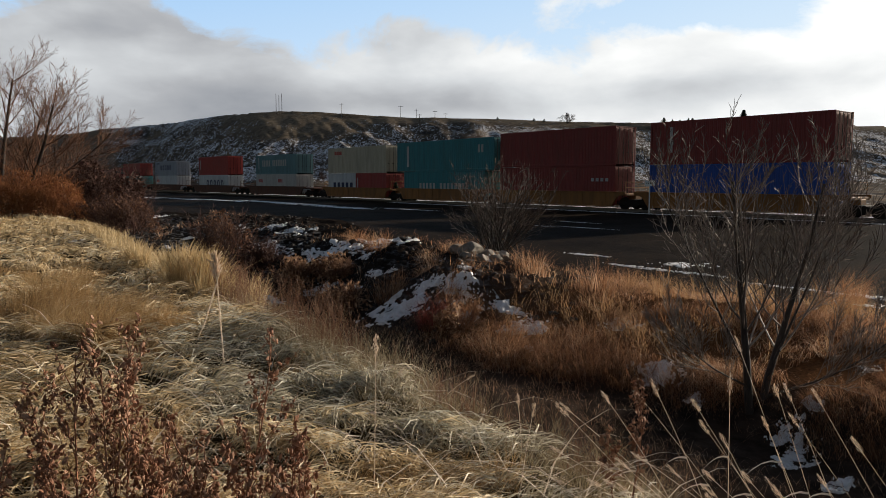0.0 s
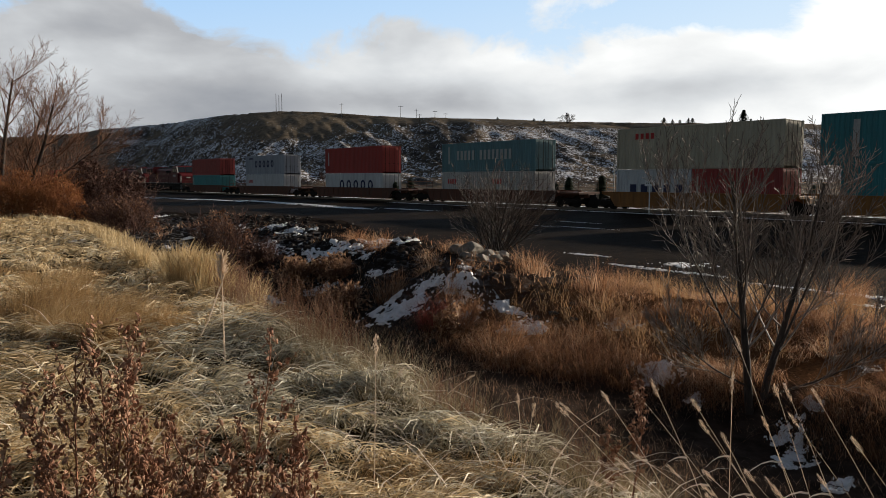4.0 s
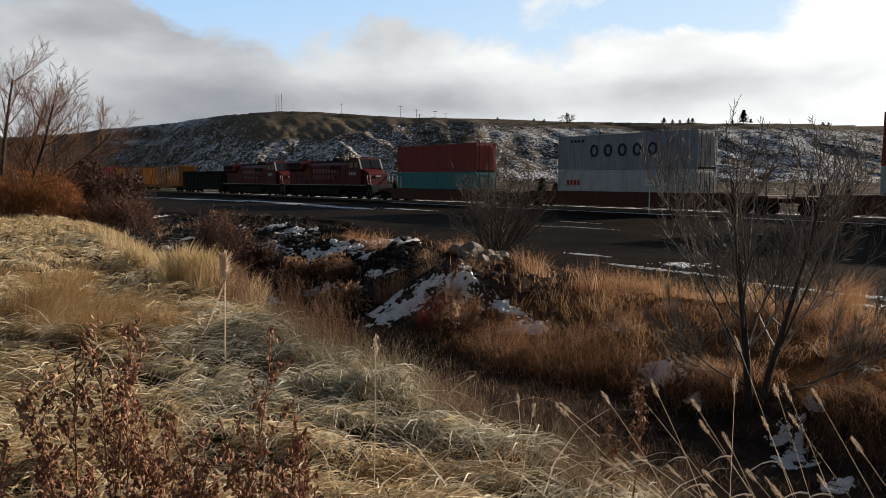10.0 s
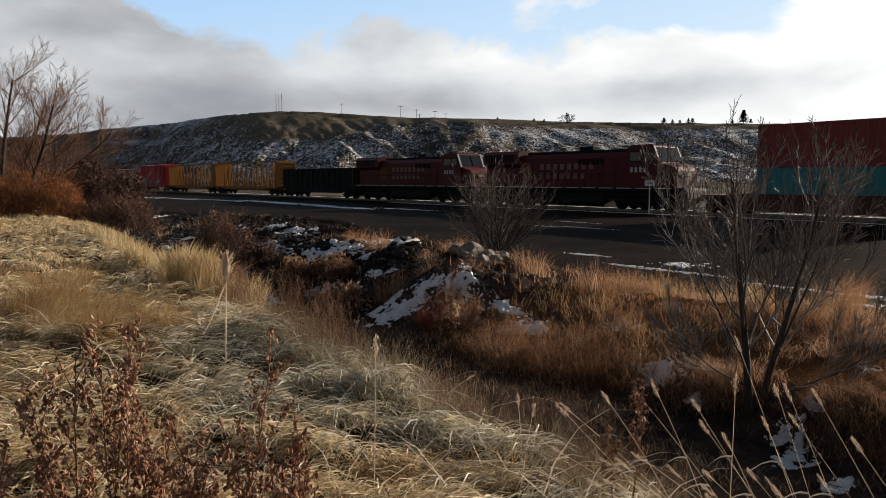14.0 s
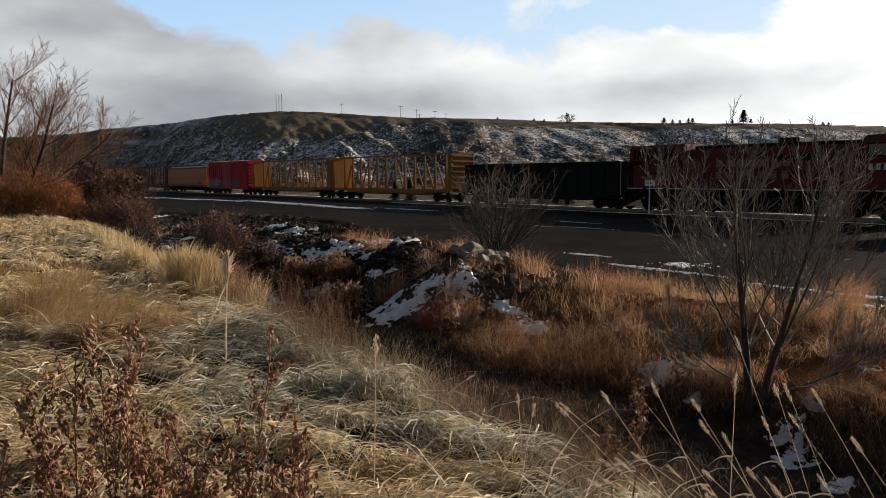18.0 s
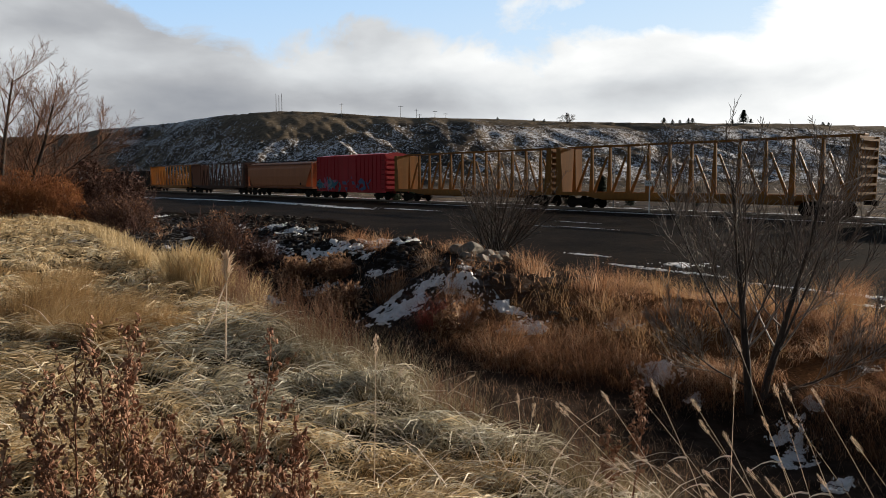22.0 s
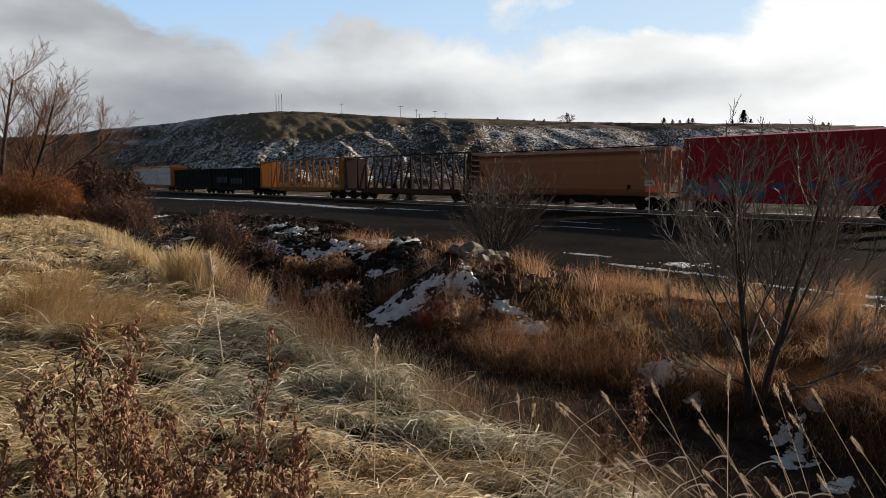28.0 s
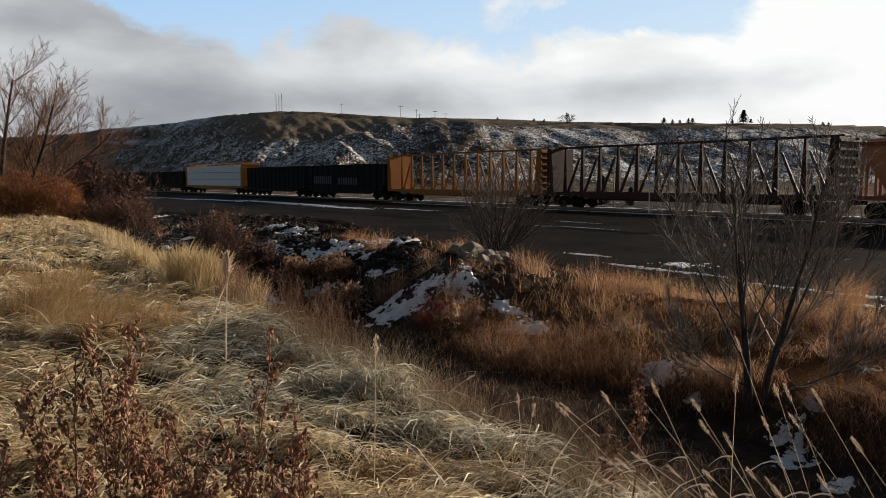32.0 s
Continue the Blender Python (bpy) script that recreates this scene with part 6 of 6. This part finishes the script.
def build_snow():
    near = (
            (14.12, 8.11, 1.12, 0.50, 0.05), (13.40, 8.85, 0.84, 0.84, 0.03), (11.51, 7.59, 0.17, 0.11, 0.03), (11.53, 7.17, 0.14, 0.05, 0.03), (12.32, 6.83, 0.30, 0.25, 0.03), (9.71, 6.87, 0.54, 0.53, 0.05), (9.11, 7.55, 0.64, 0.25, 0.04),
            (8.77, 7.20, 0.14, 0.11, 0.04), (8.03, 7.71, 0.57, 0.14, 0.04), (7.20, 7.34, 0.32, 0.32, 0.05), (6.64, 6.90, 0.07, 0.07, 0.03), (8.32, 7.04, 0.24, 0.20, 0.03), (9.62, 7.42, 0.22, 0.13, 0.03), (5.01, 7.50, 0.29, 0.20, 0.05),
            (3.23, 7.64, 0.09, 0.12, 0.02), (3.38, 7.34, 0.11, 0.14, 0.02), (3.20, 7.36, 0.06, 0.13, 0.02), (3.07, 7.03, 0.14, 0.30, 0.02), (2.51, 6.64, 0.09, 0.23, 0.02), (4.38, 7.31, 0.10, 0.07, 0.02), (12.83, 5.84, 0.53, 0.27, 0.03),
            (17.25, 3.28, 0.65, 0.29, 0.015), (16.98, 7.98, 0.86, 0.24, 0.03), (33.16, 10.03, 0.45, 0.45, 0.02), (10.89, 17.33, 0.57, 0.73, 0.02), (6.20, 8.33, 0.23, 0.21, 0.02), (3.08, 8.77, 0.08, 0.13, 0.02),
            (18.5, 9.2, .6, .3, .03), (20.2, 9.6, .6, .3, .03))
    for k, (s, d, ls, ld, th) in enumerate(near):
        snow_patch(s, d, ls, ld, th, k, crumble=1.6 if th >= 0.05 else 2.6)
    # crumbs of snow left in the hollows of the heap
    for k in range(22):
        s, d = float(RNG.uniform(7.5, 24)), float(RNG.uniform(6.0, 9.6))
        snow_patch(s, d, float(RNG.uniform(.08, .2)), float(RNG.uniform(.06, .14)), .03, 120 + k)
    yard = ((97, 28, 5, .45), (90, 29.6, 8, .5), (80, 31, 6, .5), (70, 32.8, 6, .7), (61, 32, 5, .6), (53, 31.4, 4, .8), (46, 33.4, 3.2, .4), (22.5, 27.2, 1.6, .07), (25.8, 30.6, 1.3, .06), (24.6, 26.6, .6, .05), (10.8, 16, 1.3, .16), (6.2, 15.6, 1.4, .16), (4.6, 14.6, 1.0, .2), (14.5, 17.4, .7, .12))
    for k, (s, d, ls, ld) in enumerate(yard):
        snow_patch(s, d, ls, ld, .02, 40 + k, "snow_strip")
    for k, s in enumerate(range(8, 58, 6)):
        snow_patch(s, TRACK - 2.0, 3.2, .17, .05, 60 + k, "snow_strip")
    for k, s in enumerate(range(20, 130, 12)):
        snow_patch(s, TRACK + 4.5, 6, .9, .04, 80 + k, "snow_strip")


def lump(bm, rng, p, r, flat=0.7):
    v = bmesh.ops.create_icosphere(bm, subdivisions=2, radius=r)["verts"]
    o = Vector((rng.uniform(0, 50), rng.uniform(0, 50), rng.uniform(0, 50)))
    for q in v:
        k = 1 + 0.55 * noise.noise(q.co / r * 0.9 + o) + 0.25 * noise.noise(q.co / r * 2.3 + o)
        q.co = Vector((q.co.x * k * 1.15, q.co.y * k, q.co.z * k * flat)) + p


def build_stones():
    rng = random.Random(4)
    for k, (x, y, r) in enumerate(((0.55, 13.7, .21), (0.85, 13.9, .18), (0.30, 13.9, .15), (0.7, 13.3, .15), (1.15, 14.4, .17), (0.45, 13.3, .12), (1.0, 13.5, .12))):
        bm = bmesh.new()
        lump(bm, rng, Vector((0, 0, 0)), r, .75)
        me = bpy.data.meshes.new("boulder")
        bm.to_mesh(me)
        bm.free()
        me.materials.append(M_STONE)
        o = tagged(new("boulder", me), "grey-brown boulder half sunk in the spoil heap", "boulder", "boulders on the heap")
        o.location = (x, y, ground_at(x, y) + r * .3)
    co, faces, count = [], [], 0
    bm = bmesh.new()
    bmesh.ops.create_icosphere(bm, subdivisions=1, radius=1)
    base = np.array([v.co[:] for v in bm.verts])
    tri = np.array([[v.index for v in f.verts] for f in bm.faces])
    bm.free()
    for k in range(1500):
        s = RNG.uniform(6, 34)
        dc, _ = bank_crest(s)
        d = dc + RNG.normal(-.9, 1.3)
        x, y = plan(s, d)
        if d < 6 or (fbm(np.array(s * .8), np.array(d * .8), 2, 301) < -.1):
            continue
        r = min(0.024 * math.exp(RNG.normal(0, .5)) * (1 + s / 30), 0.075)
        p = base * (1 + 0.45 * RNG.normal(0, 1, (len(base), 1))) * r * np.array([1.2, 1.0, .8])
        co.append(p + np.array([x, y, ground_at(x, y) + r * .2]))
        faces.append(tri + count)
        count += len(base)
    me = mesh_arrays("clods", np.vstack(co), [np.vstack(faces)])
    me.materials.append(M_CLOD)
    tagged(new("clods", me), "dark clods of wet earth strewn over the spoil heap", "soil", kind="stuff")


def fallen_stalks():
    """Long dead stems lying criss-cross over the near grass."""
    x, y, r = spread(420, 1.7, 7)
    s, d = sd(x, y)
    keep = d < meadow_edge(s)
    x, y, r = x[keep], y[keep], r[keep]
    n = len(x)
    blades("fallen_stalks", x, y, RNG.uniform(.3, .75, n), 0.0035 + 0.0006 * r, RNG.uniform(-.8, .9, n) + np.pi * (RNG.uniform(0, 1, n) < .5), RNG.uniform(1.0, 1.42, n), M_PALE, "long dead stems lying across the matted grass", segs=4, lift=.03)


build_meadow()
fallen_stalks()
build_bank_grass()
tufts()
build_trees()
build_foreground()
build_snow()
build_stones()


# ---- beyond the line ----
def pole(name, label, category, x, y, h, r, material, arms=0, lamp=False, group=""):
    t = thing(name, label, category, group)
    t.location = (x, y, ground_at(x, y) - .1)
    bm = bmesh.new()
    bmesh.ops.create_cone(bm, segments=8, radius1=r, radius2=r * .7, depth=h, matrix=Matrix.Translation((0, 0, h / 2)))
    part("shaft", bm, material, t)
    for k in range(arms):
        bm = bmesh.new()
        box(bm, -1.2, 1.2, -.08, .08, h - .7 - k * 1.1, h - .5 - k * 1.1)
        part("crossarm", bm, material, t)
    if lamp:
        bm = bmesh.new()
        rod(bm, (0, 0, h), (-.9, 0, h + .15), r * .5)
        part("arm", bm, material, t)
        bm = bmesh.new()
        box(bm, -1.35, -.7, -.16, .16, h + .08, h + .24, .03)
        part("lamp_head", bm, WHITE, t, "pale lamp head")
    return t


def conifer(x, y, h, w, seed, label="dark green spruce with a pointed crown"):
    t = thing("conifer", label, "tree", "conifers")
    t.location = (x, y, ground_at(x, y) - .1)
    rs = np.random.RandomState(seed)
    bm = bmesh.new()
    bmesh.ops.create_cone(bm, segments=6, radius1=h * .02, radius2=h * .004, depth=h, matrix=Matrix.Translation((0, 0, h / 2)))
    part("trunk", bm, M_BARK, t)
    n = 900
    f = rs.uniform(.06, 1, n) ** .85
    a = rs.uniform(0, 6.283, n)
    q = w / 2 * (1 - f) ** .9 * rs.uniform(.2, 1.1, n) * (1 + .25 * np.sin(a * 5 + f * 30))
    p = np.stack([q * np.cos(a), q * np.sin(a), f * h], -1)
    o = np.stack([np.cos(a), np.sin(a), np.full(n, -.35)], -1) * (h * .13)
    sdw = np.stack([-np.sin(a), np.cos(a), np.zeros(n)], -1) * (h * .05)
    co = np.stack([p - sdw, p + sdw, p + o], 1).reshape(-1, 3)
    me = mesh_arrays("crown", co, [np.arange(n * 3).reshape(-1, 3)])
    me.materials.append(M_CONIFER)
    c = new("crown", me)
    c.parent = t
    return t


def crest_spot(px, back=0.99):
    """A place on the bluff's crest, by its bearing."""
    u = (px - 784) / 1250
    y = float(ridge_reach(u)) * back
    return u * y, y


def build_far():
    wood = paint("weathered_pole", (.10, .08, .065), .85, .3)
    zinc = paint("galvanised_pole", (.30, .30, .30), .5, .3, metal=.4)
    for px, h in ((493, 11), (498, 10.5), (503, 11.5)):
        pole("power_pole", "weathered wooden power pole on the bluff's crest", "power pole", *crest_spot(px), h, .17, wood, 0, False, "poles on the crest")
    for px, h in ((607, 8.5), (710, 7.5), (738, 5.5), (770, 4.0), (789, 3.0)):
        pole("street_lamp", "tall lamp post on the bluff's crest", "street lamp", *crest_spot(px), h, .13, zinc, 1, False, "poles on the crest")
    pole("power_pole", "wooden power pole standing on the bluff's slope", "power pole", -11.5, 352, 10.5, .16, wood, 1)
    pole("street_lamp", "slim lamp post behind the railway", "street lamp", 15.9, 66, 4.9, .07, zinc, 0, True)
    # trees along the crest
    spec = ((5, .08, .02, 10, .2, 46, .6), (4, .1, .05, 6, .2, 40, .55), (3, .1, .02, 4, .2, 40, .55), (2, .1, 0, 0, 0, 0, 0))
    woody("bare_tree", "broad leafless tree on the bluff's crest", "tree", 69, 397, (((0, 0, 1), 4.5, .28, (0, 0, 0)), ((.9, 0, 1), 5.2, .2, (0, 0, 0)), ((-.9, 0, 1), 5.2, .2, (0, 0, 0)), ((.3, .5, 1), 5, .2, (0, 0, 0)), ((-.4, .2, 1), 5, .2, (0, 0, 0))), spec, 77, (M_BARK, M_TWIG), sides=(5, 3), min_r=.035)
    for k, (px, h, w) in enumerate(((1170, 3.6, 4.2), (1185, 2.6, 3.4), (1198, 2.3, 3.4), (1213, 2.9, 3.8), (1220, 3.1, 3.8), (1290, 2.3, 2.8), (1309, 7.4, 6.8), (1322, 2.6, 3.4), (1448, 2.0, 3.4), (1458, 2.2, 3.6), (943, 1.8, 3), (961, 2, 3), (879, 1.5, 3))):
        conifer(*crest_spot(px), h, w, 90 + k)
    for k, (px, h) in enumerate(((70, 3.5), (84, 2.4))):
        conifer(*crest_spot(px), h * 2, h * 2.8, 120 + k, "small dark conifer on the bluff's crest")
    # small conifers behind the line
    for k, (px, h) in enumerate(((958, 3.0), (985, 2.5), (1012, 3.2), (1064, 3.4), (1120, 2.2), (1455, 2.4), (1500, 2.2), (1240, 2.3), (725, 2.6), (700, 2.2))):
        conifer((px - 784) / 1250 * 76, 76 + (k % 3), h, h * .62, 140 + k, "small dark conifer behind the railway")
    # bare brush on the bluff's foot
    spec = ((4, .1, .02, 8, .1, 40, .6), (3, .1, .03, 6, .2, 40, .55), (3, .1, .02, 0, 0, 0, 0))
    for k, (px, y) in enumerate(((315, 275), (330, 278), (300, 272), (575, 265), (700, 290))):
        rng = random.Random(k)
        woody("bare_shrub", "bare brown brush at the foot of the bluff", "shrub", (px - 784) / 1250 * y, y, [((rng.gauss(0, .4), rng.gauss(0, .4), 1), rng.uniform(2.5, 4.5), .05, (rng.gauss(0, .5), 0, 0)) for _ in range(8)], spec, 160 + k, (M_DARKTWIG, M_DARKTWIG), sides=(4, 3), names=("stem", "bough", "crown"), min_r=.02)
    # the small sign by the track
    t = thing("trackside_sign", "small white trackside sign on a pale metal post", "sign")
    x, y = plan(28.67, 41.2)
    t.location = (x, y, ground_at(x, y) - .05)
    t.rotation_euler = (0, 0, radians(-12))
    bm = bmesh.new()
    box(bm, -.035, .035, -.03, .03, 0, 2.3)
    sheet = paint("sign_white", (.9, .9, .9), .5, .1)
    part("post", bm, sheet, t)
    bm = bmesh.new()
    box(bm, -.33, .33, -.055, -.03, 1.98, 2.36, .01)
    board = part("board", bm, sheet, t)
    for k in range(4):
        bm = bmesh.new()
        box(bm, -.22 + k * .12, -.17 + k * .12, -.062, -.05, 2.13, 2.22)
        part("figure_bar", bm, STEEL, board)


build_far()


# ---- what moves ----
def along(s0, t):
    """The place along the line of what stood at s0 at the start: the train slows gently."""
    return s0 - 10.686 * t + 0.0477 * t * t


def motions():
    for ob, s, z in KEYED:
        walk(ob, [(t, pose(*plan(along(s, t), TRACK), z, 0, 0, HEADING)) for t in range(0, 33, 2)])
    # the wind rocks a few stalks about their feet
    rock = ((0, -2.0), (1, -3.4), (2, -2.0), (3, .1), (4.5, -1.6), (6, -2.9), (7, -1.5), (8, -1.6), (9, .1), (10, .4), (12, .6), (13, .5), (16, .1), (20, .5), (22, .6), (23, -.6), (25, .3), (27, -1.5), (28, -3.0), (29.5, -1.0), (31, .3), (32, .8))
    for ob, amount, lag in SWAY:
        x, y, z = ob.location
        walk(ob, [(t, pose(x, y, z, .3 * math.sin(t * 2.1 + lag), amount * (a + .35 * math.sin(t * 1.7 + lag * 3)), 0)) for t, a in rock])
    walk(CLOUDS, [(t, pose(0, 0, 0, 0, 0, 4.3 * t / 32)) for t in (0, 8, 16, 24, 32)])


motions()
